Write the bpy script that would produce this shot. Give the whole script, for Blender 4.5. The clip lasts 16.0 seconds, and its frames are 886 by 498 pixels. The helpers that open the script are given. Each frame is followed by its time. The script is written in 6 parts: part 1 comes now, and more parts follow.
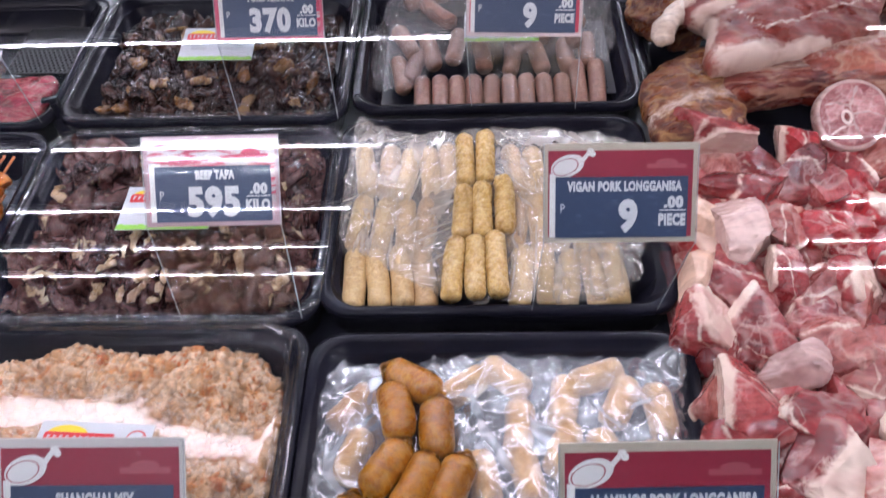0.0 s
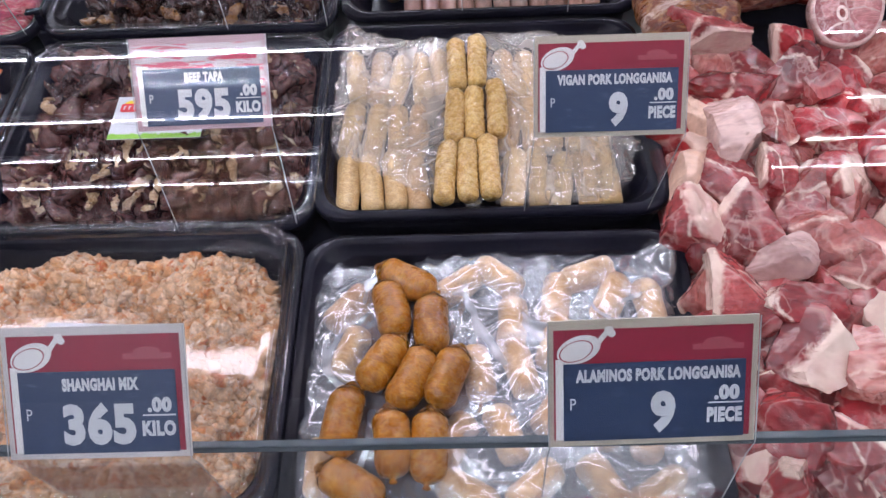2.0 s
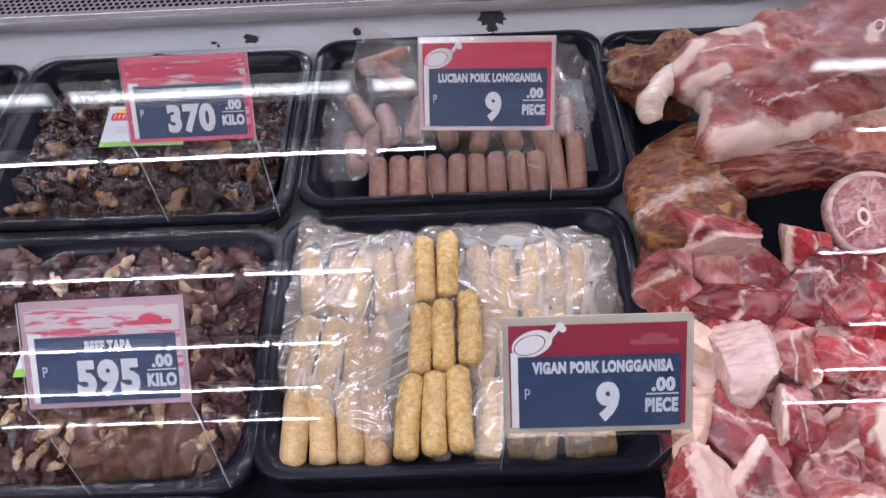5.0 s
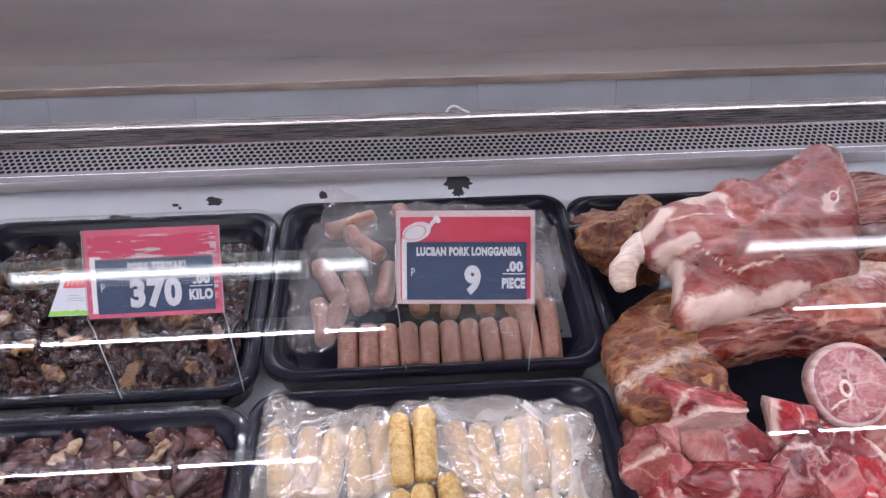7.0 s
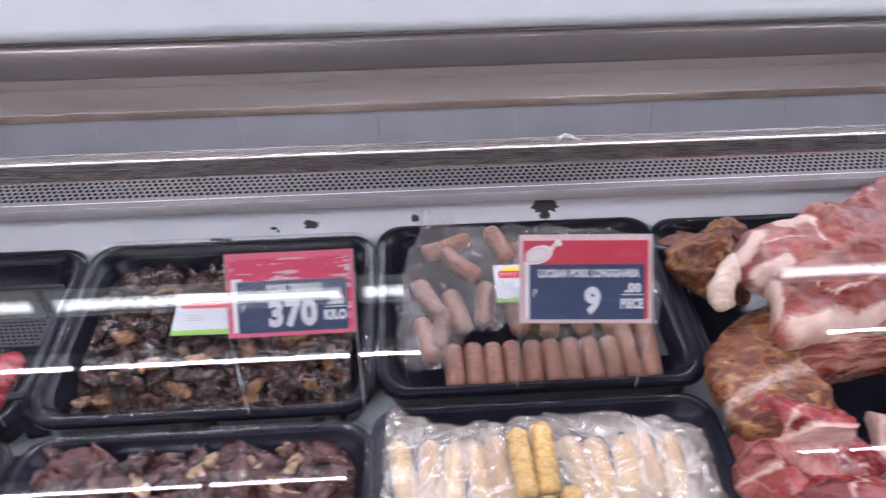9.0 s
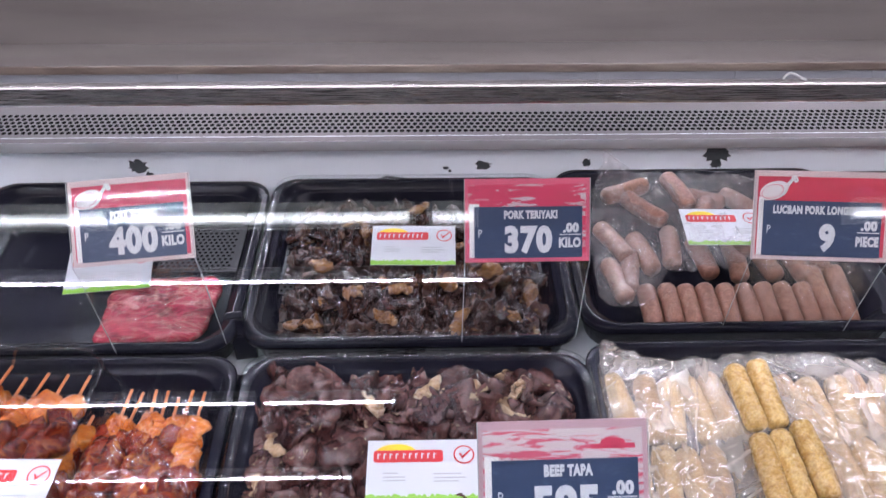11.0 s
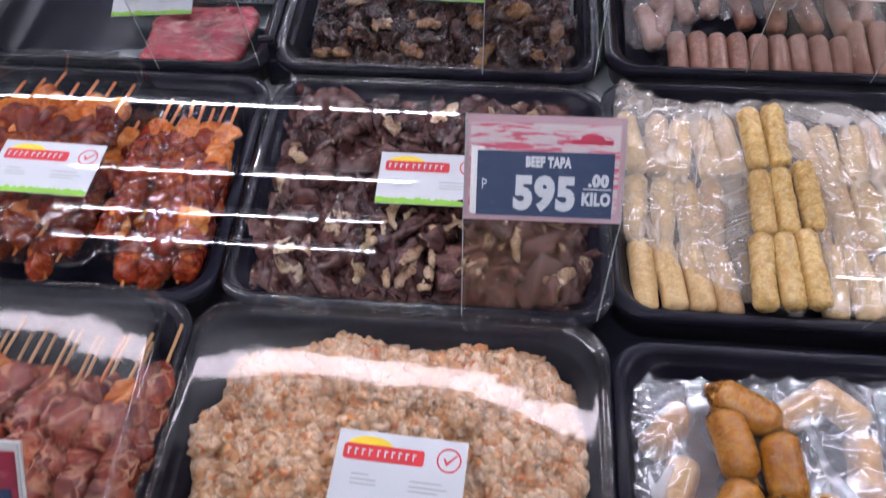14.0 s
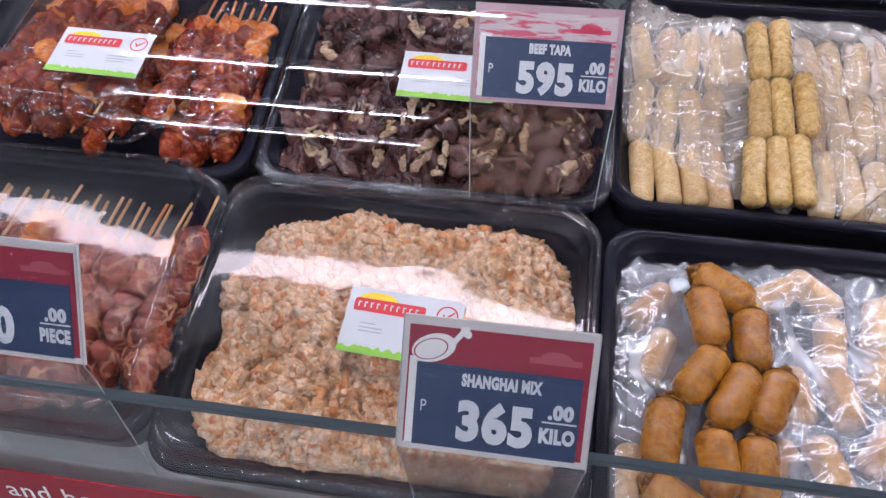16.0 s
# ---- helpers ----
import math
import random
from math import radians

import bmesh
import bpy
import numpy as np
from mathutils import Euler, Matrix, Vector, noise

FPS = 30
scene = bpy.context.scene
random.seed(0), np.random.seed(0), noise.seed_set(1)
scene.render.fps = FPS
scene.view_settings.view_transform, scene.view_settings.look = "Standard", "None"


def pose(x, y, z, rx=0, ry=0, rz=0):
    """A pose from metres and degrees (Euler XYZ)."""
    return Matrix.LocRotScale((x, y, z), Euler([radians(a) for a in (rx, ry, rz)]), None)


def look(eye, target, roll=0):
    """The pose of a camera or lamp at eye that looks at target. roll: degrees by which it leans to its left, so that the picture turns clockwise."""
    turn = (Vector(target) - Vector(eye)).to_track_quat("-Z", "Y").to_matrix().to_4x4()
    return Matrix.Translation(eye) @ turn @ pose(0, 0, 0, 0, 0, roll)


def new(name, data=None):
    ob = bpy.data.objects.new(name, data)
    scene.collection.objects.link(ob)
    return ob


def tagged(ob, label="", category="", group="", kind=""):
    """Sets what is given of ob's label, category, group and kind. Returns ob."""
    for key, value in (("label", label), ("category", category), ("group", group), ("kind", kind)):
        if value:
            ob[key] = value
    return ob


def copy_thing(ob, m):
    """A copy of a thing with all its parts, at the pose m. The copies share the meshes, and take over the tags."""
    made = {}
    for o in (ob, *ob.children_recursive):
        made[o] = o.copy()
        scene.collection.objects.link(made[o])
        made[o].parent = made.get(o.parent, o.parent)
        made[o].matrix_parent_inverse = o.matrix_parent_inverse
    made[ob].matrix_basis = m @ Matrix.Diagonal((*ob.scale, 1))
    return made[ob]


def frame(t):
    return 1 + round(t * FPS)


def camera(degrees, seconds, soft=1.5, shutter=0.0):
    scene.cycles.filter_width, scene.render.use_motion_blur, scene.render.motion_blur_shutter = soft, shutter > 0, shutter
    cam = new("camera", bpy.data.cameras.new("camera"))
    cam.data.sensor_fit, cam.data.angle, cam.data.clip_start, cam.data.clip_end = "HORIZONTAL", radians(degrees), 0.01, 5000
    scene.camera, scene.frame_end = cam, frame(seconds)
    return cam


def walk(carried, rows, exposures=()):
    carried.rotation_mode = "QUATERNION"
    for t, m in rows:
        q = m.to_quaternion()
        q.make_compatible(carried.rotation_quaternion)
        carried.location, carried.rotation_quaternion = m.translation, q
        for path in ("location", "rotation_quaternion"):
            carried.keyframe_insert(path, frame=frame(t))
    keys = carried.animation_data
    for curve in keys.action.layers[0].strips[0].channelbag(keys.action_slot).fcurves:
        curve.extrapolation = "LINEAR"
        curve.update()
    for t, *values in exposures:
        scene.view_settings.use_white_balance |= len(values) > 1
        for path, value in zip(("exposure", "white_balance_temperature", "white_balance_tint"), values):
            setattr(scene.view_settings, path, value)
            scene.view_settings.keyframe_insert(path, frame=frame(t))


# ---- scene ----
# ---- the camera and its walk ----
cam = camera(59.4, 16.0, soft=1.35, shutter=0.4)
PATH = [
    (0, (0.0014, 0.0035, 1.3119), (-0.0455, 1.211, 0.6049), -1.8),
    (0.5, (0.0028, -0.0119, 1.3028), (-0.0707, 1.1606, 0.5412), -2.4),
    (1, (0.007, -0.0238, 1.3035), (-0.0665, 1.1396, 0.5286), -3.0),
    (1.5, (0.0049, -0.0217, 1.2972), (-0.0539, 1.1333, 0.5076), -3.1),
    (2, (0.0056, -0.0147, 1.2937), (-0.0399, 1.1249, 0.4817), -2.8),
    (2.5, (0.014, 0.0245, 1.3014), (-0.0245, 1.1515, 0.4719), -2.0),
    (3, (0.0273, 0.0826, 1.3476), (-0.0168, 1.2187, 0.5307), -1.5),
    (5.3, (0.0399, 0.1624, 1.3665), (0.0035, 1.3692, 0.6581), -3.4),
    (5.5, (0.042, 0.1596, 1.3679), (0.0161, 1.3804, 0.6833), -3.4),
    (6, (0.0182, 0.175, 1.4015), (0.0539, 1.4469, 0.8163), -3.7),
    (6.5, (0.0063, 0.1946, 1.3945), (0.0749, 1.4861, 0.8583), -2.4),
    (7, (0.0063, 0.1988, 1.3861), (0.0812, 1.4966, 0.866), -1.2),
    (7.5, (-0.0021, 0.2177, 1.3833), (0.0714, 1.5155, 0.8632), -1.1),
    (8, (-0.0014, 0.2107, 1.3952), (0.0679, 1.5127, 0.8849), -1.2),
    (8.5, (-0.0077, 0.1988, 1.3966), (0.0658, 1.5064, 0.9017), -1.2),
    (9, (-0.0931, 0.175, 1.4036), (-0.0343, 1.4861, 0.915), -1.6),
    (9.5, (-0.2212, 0.175, 1.3987), (-0.1687, 1.4889, 0.9178), -1.6),
    (9.7, (-0.2562, 0.1771, 1.3966), (-0.1974, 1.4903, 0.9143), -1.4),
    (11.8, (-0.287, 0.1498, 1.3427), (-0.2793, 1.4133, 0.7386), 0.3),
    (12, (-0.2849, 0.147, 1.3378), (-0.2821, 1.3972, 0.7085), 0.0),
    (12.5, (-0.2765, 0.1421, 1.3406), (-0.2968, 1.3552, 0.642), -0.6),
    (13, (-0.2646, 0.1309, 1.3322), (-0.3101, 1.3195, 0.5944), -0.9),
    (13.5, (-0.2443, 0.1169, 1.335), (-0.3108, 1.2796, 0.558), -0.3),
    (14, (-0.2324, 0.0973, 1.321), (-0.3248, 1.2208, 0.4908), 0.3),
    (14.5, (-0.2156, 0.0623, 1.307), (-0.3402, 1.155, 0.4411), 0.4),
    (15, (-0.2086, 0.035, 1.307), (-0.3549, 1.1067, 0.418), 0.5),
    (15.5, (-0.1953, 0.0189, 1.3049), (-0.3535, 1.0843, 0.4103), 0.6),
    (16, (-0.196, 0.0168, 1.3084), (-0.357, 1.0843, 0.4173), 0.5),
]
walk(cam, [(t, look(eye, target, roll)) for t, eye, target, roll in PATH], [(0, 0.02), (2.5, -0.06), (3.2, -0.04), (6, 0.1), (8, 0.32), (9.7, 0.34), (12, 0.13), (12.7, 0.11), (14, -0.14), (15, -0.15), (16, -0.1)])

# ---- light ----
world = bpy.data.worlds.new("store_air")
scene.world = world
world.use_nodes = True
world.node_tree.nodes["Background"].inputs[0].default_value = (0.9, 0.95, 1.0, 1)
world.node_tree.nodes["Background"].inputs[1].default_value = 0.05
scene.view_settings.exposure = 0.0
CEILING_Z = 3.7
TUBE_POWER = 192.0
CASE_POWER = 10.0
DIFFUSER_POWER = 1.5


# ---- materials ----
def mat(name, color, rough=0.5, metal=0.0, spec=0.5):
    m = bpy.data.materials.new(name)
    m.use_nodes = True
    b = m.node_tree.nodes["Principled BSDF"]
    b.inputs["Base Color"].default_value = (*color, 1)
    b.inputs["Roughness"].default_value = rough
    b.inputs["Metallic"].default_value = metal
    b.inputs["Specular IOR Level"].default_value = spec
    return m


def coords(nt, scale=(1, 1, 1), per_object=False):
    tc = nt.nodes.new("ShaderNodeTexCoord")
    mp = nt.nodes.new("ShaderNodeMapping")
    mp.inputs["Scale"].default_value = scale
    nt.links.new(tc.outputs["Object"], mp.inputs["Vector"])
    if per_object:
        oi = nt.nodes.new("ShaderNodeObjectInfo")
        ml = nt.nodes.new("ShaderNodeMath")
        ml.operation = "MULTIPLY"
        ml.inputs[1].default_value = 37.0
        nt.links.new(oi.outputs["Random"], ml.inputs[0])
        nt.links.new(ml.outputs[0], mp.inputs["Location"])
    return mp.outputs["Vector"]


def noise_node(nt, vec, scale, detail=5.0, rough=0.55, distort=0.0):
    n = nt.nodes.new("ShaderNodeTexNoise")
    n.inputs["Scale"].default_value = scale
    n.inputs["Detail"].default_value = detail
    n.inputs["Roughness"].default_value = rough
    n.inputs["Distortion"].default_value = distort
    nt.links.new(vec, n.inputs["Vector"])
    return n.outputs["Fac"]


def ramp(nt, fac, stops):
    r = nt.nodes.new("ShaderNodeValToRGB")
    while len(r.color_ramp.elements) < len(stops):
        r.color_ramp.elements.new(0.5)
    for e, (p, c) in zip(r.color_ramp.elements, stops):
        e.position = p
        e.color = (*c, 1) if len(c) == 3 else c
    nt.links.new(fac, r.inputs["Fac"])
    return r.outputs["Color"]


def mix(nt, fac, a, b, mode="MIX"):
    m = nt.nodes.new("ShaderNodeMix")
    m.data_type = "RGBA"
    m.blend_type = mode
    for sock, v in ((m.inputs[0], fac), (m.inputs[6], a), (m.inputs[7], b)):
        if isinstance(v, (int, float)):
            sock.default_value = v
        elif isinstance(v, tuple):
            sock.default_value = (*v, 1)
        else:
            nt.links.new(v, sock)
    return m.outputs[2]


def bump(nt, height, strength, distance):
    b = nt.nodes.new("ShaderNodeBump")
    b.inputs["Strength"].default_value = strength
    b.inputs["Distance"].default_value = distance
    nt.links.new(height, b.inputs["Height"])
    return b.outputs["Normal"]


def finish(m, color=None, rough=None, normal=None):
    nt = m.node_tree
    b = nt.nodes["Principled BSDF"]
    if color is not None:
        nt.links.new(color, b.inputs["Base Color"])
    if rough is not None:
        nt.links.new(rough, b.inputs["Roughness"])
    if normal is not None:
        nt.links.new(normal, b.inputs["Normal"])
    return m


def glowing(name, color, strength):
    m = bpy.data.materials.new(name)
    m.use_nodes = True
    nt = m.node_tree
    nt.nodes.clear()
    e = nt.nodes.new("ShaderNodeEmission")
    o = nt.nodes.new("ShaderNodeOutputMaterial")
    e.inputs[0].default_value = (*color, 1)
    e.inputs[1].default_value = strength
    nt.links.new(e.outputs[0], o.inputs[0])
    return m


def clear_sheet(name, tint=(0.97, 0.98, 0.98), rough=0.03, gloss=0.08, bend=0.0, scale=40.0, ior=1.45):
    """A thin clear sheet: lets light straight through and mirrors by its angle."""
    m = bpy.data.materials.new(name)
    m.use_nodes = True
    nt = m.node_tree
    nt.nodes.clear()
    t = nt.nodes.new("ShaderNodeBsdfTransparent")
    t.inputs[0].default_value = (*tint, 1)
    g = nt.nodes.new("ShaderNodeBsdfGlossy")
    g.inputs["Roughness"].default_value = rough
    w = nt.nodes.new("ShaderNodeLayerWeight")
    w.inputs["Blend"].default_value = 0.5
    f = nt.nodes.new("ShaderNodeMath")
    f.operation = "POWER"
    f.inputs[1].default_value = 5.0
    nt.links.new(w.outputs["Facing"], f.inputs[0])
    gloss = gloss + ((ior - 1) / (ior + 1)) ** 2
    x = nt.nodes.new("ShaderNodeMixShader")
    o = nt.nodes.new("ShaderNodeOutputMaterial")
    ad = nt.nodes.new("ShaderNodeMath")
    ad.operation = "ADD"
    ad.use_clamp = True
    ad.inputs[1].default_value = gloss
    nt.links.new(f.outputs[0], ad.inputs[0])
    nt.links.new(ad.outputs[0], x.inputs[0])
    nt.links.new(t.outputs[0], x.inputs[1])
    nt.links.new(g.outputs[0], x.inputs[2])
    nt.links.new(x.outputs[0], o.inputs[0])
    if bend:
        v = coords(nt)
        n = bump(nt, noise_node(nt, v, scale, 3, 0.5, 0.6), 1.0, bend)
        nt.links.new(n, g.inputs["Normal"])
        nt.links.new(n, w.inputs["Normal"])
    return m


M_TUBE = glowing("lit_tube", (0.97, 0.955, 1.16), TUBE_POWER)
M_LED = glowing("lit_case_tube", (1.08, 0.945, 1.10), CASE_POWER)
M_DIFFUSER = glowing("lit_diffuser", (0.92, 0.97, 1.0), DIFFUSER_POWER)
M_GLOW = glowing("bright_diffuser", (0.92, 0.97, 1.05), DIFFUSER_POWER * 26)
M_HALO = glowing("soft_diffuser", (0.92, 0.97, 1.05), DIFFUSER_POWER * 6)
M_GLASS = clear_sheet("case_glass", (0.965, 0.985, 0.98), 0.0, 0.004, ior=1.5)
M_GLASS_EDGE = mat("glass_edge", (0.045, 0.06, 0.07), 0.12)
M_ACRYLIC = clear_sheet("acrylic", (0.955, 0.96, 0.96), 0.05, 0.012)
M_LID = clear_sheet("lid_plastic", (0.965, 0.97, 0.97), 0.045, 0.058, bend=0.0004, scale=14.0)
M_BEAD = clear_sheet("clear_bead", (0.93, 0.94, 0.95), 0.06, 0.05, bend=0.0006, scale=30.0)

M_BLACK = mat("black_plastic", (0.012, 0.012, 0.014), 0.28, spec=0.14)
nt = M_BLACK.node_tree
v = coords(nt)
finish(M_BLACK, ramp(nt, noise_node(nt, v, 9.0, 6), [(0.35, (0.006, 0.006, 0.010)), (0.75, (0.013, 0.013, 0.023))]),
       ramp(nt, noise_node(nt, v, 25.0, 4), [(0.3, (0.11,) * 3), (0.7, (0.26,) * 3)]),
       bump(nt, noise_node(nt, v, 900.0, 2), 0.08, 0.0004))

M_VENT = mat("vent_steel", (0.118, 0.106, 0.104), 0.40, 1.0)
M_CAP = mat("cap_steel", (0.56, 0.54, 0.55), 0.32)
M_STEEL = mat("brushed_steel", (0.55, 0.54, 0.53), 0.28, 1.0)
nt = M_STEEL.node_tree
v = coords(nt, (1, 60, 60))
finish(M_STEEL, ramp(nt, noise_node(nt, coords(nt), 3.0, 6), [(0.3, (0.46, 0.43, 0.42)), (0.7, (0.52, 0.49, 0.48))]),
       ramp(nt, noise_node(nt, v, 20.0, 4), [(0.3, (0.25,) * 3), (0.7, (0.30,) * 3)]))

M_WHITE = mat("white_enamel", (0.72, 0.75, 0.78), 0.35)
nt = M_WHITE.node_tree
v = coords(nt)
finish(M_WHITE, ramp(nt, noise_node(nt, v, 5.0, 8), [(0.3, (0.84, 0.88, 0.92)), (0.7, (0.90, 0.93, 0.96))]),
       ramp(nt, noise_node(nt, v, 12.0, 4), [(0.3, (0.28,) * 3), (0.7, (0.5,) * 3)]))

M_DECK = mat("deck_enamel", (0.5, 0.5, 0.5), 0.4)
nt = M_DECK.node_tree
v = coords(nt)
finish(M_DECK, ramp(nt, noise_node(nt, v, 8.0, 8), [(0.3, (0.46, 0.50, 0.51)), (0.7, (0.56, 0.60, 0.61))]), ramp(nt, noise_node(nt, v, 15.0, 5), [(0.3, (0.16,) * 3), (0.7, (0.30,) * 3)]))

M_RAIL = mat("dull_rail", (0.2, 0.17, 0.16), 0.35, 0.6)
M_SILL = mat("grey_sill", (0.42, 0.46, 0.47), 0.35)
M_WORKTOP = mat("grey_worktop", (0.36, 0.36, 0.38), 0.16)
nt = M_WORKTOP.node_tree
finish(M_WORKTOP, ramp(nt, noise_node(nt, coords(nt), 4.0, 8), [(0.3, (0.30, 0.30, 0.32)), (0.7, (0.42, 0.42, 0.44))]))
M_STAIN = mat("flaked_patch", (0.05, 0.055, 0.06), 0.7)
M_WALL = mat("store_wall", (0.72, 0.74, 0.74), 0.6)
nt = M_WALL.node_tree
finish(M_WALL, ramp(nt, noise_node(nt, coords(nt), 1.5, 8), [(0.3, (0.66, 0.68, 0.68)), (0.7, (0.78, 0.80, 0.80))]))
M_CEIL = mat("store_ceiling", (0.05, 0.052, 0.055), 0.8)
M_SHELF = mat("store_far_side", (0.16, 0.16, 0.165), 0.7)
nt = M_SHELF.node_tree
finish(M_SHELF, ramp(nt, noise_node(nt, coords(nt), 1.2, 8), [(0.3, (0.06, 0.06, 0.063)), (0.7, (0.11, 0.11, 0.116))]))
M_FLOOR = mat("store_floor", (0.45, 0.45, 0.44), 0.3)
nt = M_FLOOR.node_tree
finish(M_FLOOR, ramp(nt, noise_node(nt, coords(nt), 2.0, 8), [(0.3, (0.08, 0.08, 0.08)), (0.7, (0.13, 0.13, 0.127))]))
M_BROWN = mat("brown_counter", (0.2, 0.17, 0.15), 0.35)
nt = M_BROWN.node_tree
finish(M_BROWN, ramp(nt, noise_node(nt, coords(nt, (0.3, 1, 3)), 3.0, 6), [(0.3, (0.14, 0.117, 0.104)), (0.7, (0.205, 0.173, 0.154))]))
# warm lighter blotches paint the glints along the counter edge
M_BAND = mat("edge_glint_band", (0.3, 0.2, 0.14), 0.3)
nt = M_BAND.node_tree
finish(M_BAND, ramp(nt, noise_node(nt, coords(nt, (1.2, 4, 4)), 3.0, 6), [(0.42, (0.17, 0.12, 0.095)), (0.62, (0.27, 0.205, 0.16))]))
M_SEAM = mat("grey_seam", (0.2, 0.2, 0.21), 0.7)
M_TILE = mat("grey_tile", (0.36, 0.36, 0.38), 0.3)
nt = M_TILE.node_tree
finish(M_TILE, ramp(nt, noise_node(nt, coords(nt), 4.0, 6), [(0.3, (0.27, 0.26, 0.275)), (0.7, (0.34, 0.33, 0.345))]))
# near-black that stands in for the shade inside holes
M_HOLE_SHADE = mat("hole_shade", (0.006, 0.006, 0.006), 0.9, spec=0.0)
M_RED = mat("red_print", (0.27, 0.010, 0.024), 0.45, spec=0.25)
M_PINKRED = mat("faded_red_print", (0.62, 0.05, 0.11), 0.4)
M_PAPER = mat("white_print", (0.82, 0.82, 0.8), 0.55)


# ---- mesh helpers ----
def part(name, bm, material, parent=None, label="", smooth=True):
    me = bpy.data.meshes.new(name)
    bm.normal_update()
    bm.to_mesh(me)
    bm.free()
    for p in me.polygons:
        p.use_smooth = smooth
    for mm in material if isinstance(material, (list, tuple)) else [material]:
        me.materials.append(mm)
    ob = new(name, me)
    if parent is not None:
        ob.parent = parent
    if label:
        tagged(ob, label)
    return ob


def empty(name, m=None):
    ob = new(name)
    ob.empty_display_size = 0.05
    if m is not None:
        ob.matrix_basis = m
    return ob


def box_bm(x0, x1, y0, y1, z0, z1, bevel=0.0, bm=None):
    bm = bm or bmesh.new()
    r = bmesh.ops.create_cube(bm, size=1.0)
    bmesh.ops.transform(bm, matrix=Matrix.Translation(((x0 + x1) / 2, (y0 + y1) / 2, (z0 + z1) / 2)) @ Matrix.Diagonal((x1 - x0, y1 - y0, z1 - z0, 1)), verts=r["verts"])
    if bevel:
        vs = set(r["verts"])
        bmesh.ops.bevel(bm, geom=[e for e in bm.edges if e.verts[0] in vs], offset=bevel, segments=2, affect="EDGES", profile=0.6)
    return bm


def rounded(w, d, r, h, cx=0.0, cy=0.0, seg=6):
    """Points of a rounded rectangle at height h."""
    pts = []
    for sx, sy, a0 in ((1, 1, 0), (-1, 1, 90), (-1, -1, 180), (1, -1, 270)):
        for k in range(seg + 1):
            a = radians(a0 + 90 * k / seg)
            pts.append(Vector((cx + sx * (w / 2 - r) + r * math.cos(a), cy + sy * (d / 2 - r) + r * math.sin(a), h)))
    return pts


def loft(bm, rings, cap_end=False, cap_start=False):
    vr = [[bm.verts.new(p) for p in ring] for ring in rings]
    n = len(rings[0])
    for a, b in zip(vr, vr[1:]):
        for i in range(n):
            j = (i + 1) % n
            bm.faces.new((a[i], a[j], b[j], b[i]))
    if cap_end:
        bm.faces.new(vr[-1])
    if cap_start:
        bm.faces.new(reversed(vr[0]))
    return bm


# ---- the sloped deck: u across, s up the slope, h off it ----
SLOPE = 19.5
DECK = Matrix.Translation((0, 0.5705, 0.9115)) @ Matrix.Rotation(radians(SLOPE), 4, "X")


def on_deck(u, s, h=0.0, turn=0.0):
    return DECK @ Matrix.Translation((u, s, h)) @ Matrix.Rotation(radians(turn), 4, "Z")


TRAY_DEEP = 0.042

# ---- the store round the counter ----
tagged(part("floor", box_bm(-6, 6, -9, 3.4, -0.1, 0.0), M_FLOOR, smooth=False), "pale polished store floor", "floor", kind="structure")
tagged(part("ceiling", box_bm(-6, 6, -9, 3.4, CEILING_Z, CEILING_Z + 0.1), M_CEIL, smooth=False), "dark grey store ceiling above the lamp rows", "ceiling", kind="structure")
tagged(part("wall_west", box_bm(-6.1, -6, -9, 3.4, 0, CEILING_Z), M_SHELF, smooth=False), "plain dark grey store wall", "wall", kind="structure")
tagged(part("wall_east", box_bm(6, 6.1, -9, 3.4, 0, CEILING_Z), M_SHELF, smooth=False), "plain dark grey store wall", "wall", kind="structure")
tagged(part("wall_south", box_bm(-6, 6, -9.1, -9, 0, CEILING_Z), M_SHELF, smooth=False), "plain dark grey store wall", "wall", kind="structure")
wall = tagged(part("wall_north", box_bm(-6, 6, 3.3, 3.4, 0, CEILING_Z), M_SEAM, smooth=False), "brownish panelled wall behind the meat counter", "wall", kind="structure")
for k in range(2):
    part("panel", box_bm(-5.99, 5.99, 3.288, 3.3, 0.9 + k * 1.30, 0.9 + k * 1.30 + 1.29), M_BROWN, wall, smooth=False)
cup = empty("back_counter", Matrix.Translation((0, 2.75, 0)))
tagged(cup, "grey tiled preparation counter with brown top", "counter")
for i in range(-9, 10):
    for z0, z1 in ((0.05, 0.48), (0.485, 0.945)):
        part("tile", box_bm(i * 0.46 - 0.2290 + 0.05, i * 0.46 + 0.2290 + 0.05, 0.0, 0.012, z0, z1), M_TILE, cup, smooth=False)
part("body", box_bm(-4.4, 4.4, 0.012, 0.53, 0.0, 0.945), M_SEAM, cup, smooth=False)
part("top", box_bm(-4.4, 4.4, 0.0, 0.53, 0.9455, 0.968, 0.003), M_BROWN, cup)
# thin band that carries the painted warm highlights of the edge
part("edge_band", box_bm(-4.4, 4.4, -0.006, -0.0004, 0.940, 0.966, 0.002), M_BAND, cup, "counter edge band with warm glints painted in its colour")

# ---- ceiling lamp rows ----
TUBE_Z = 3.379


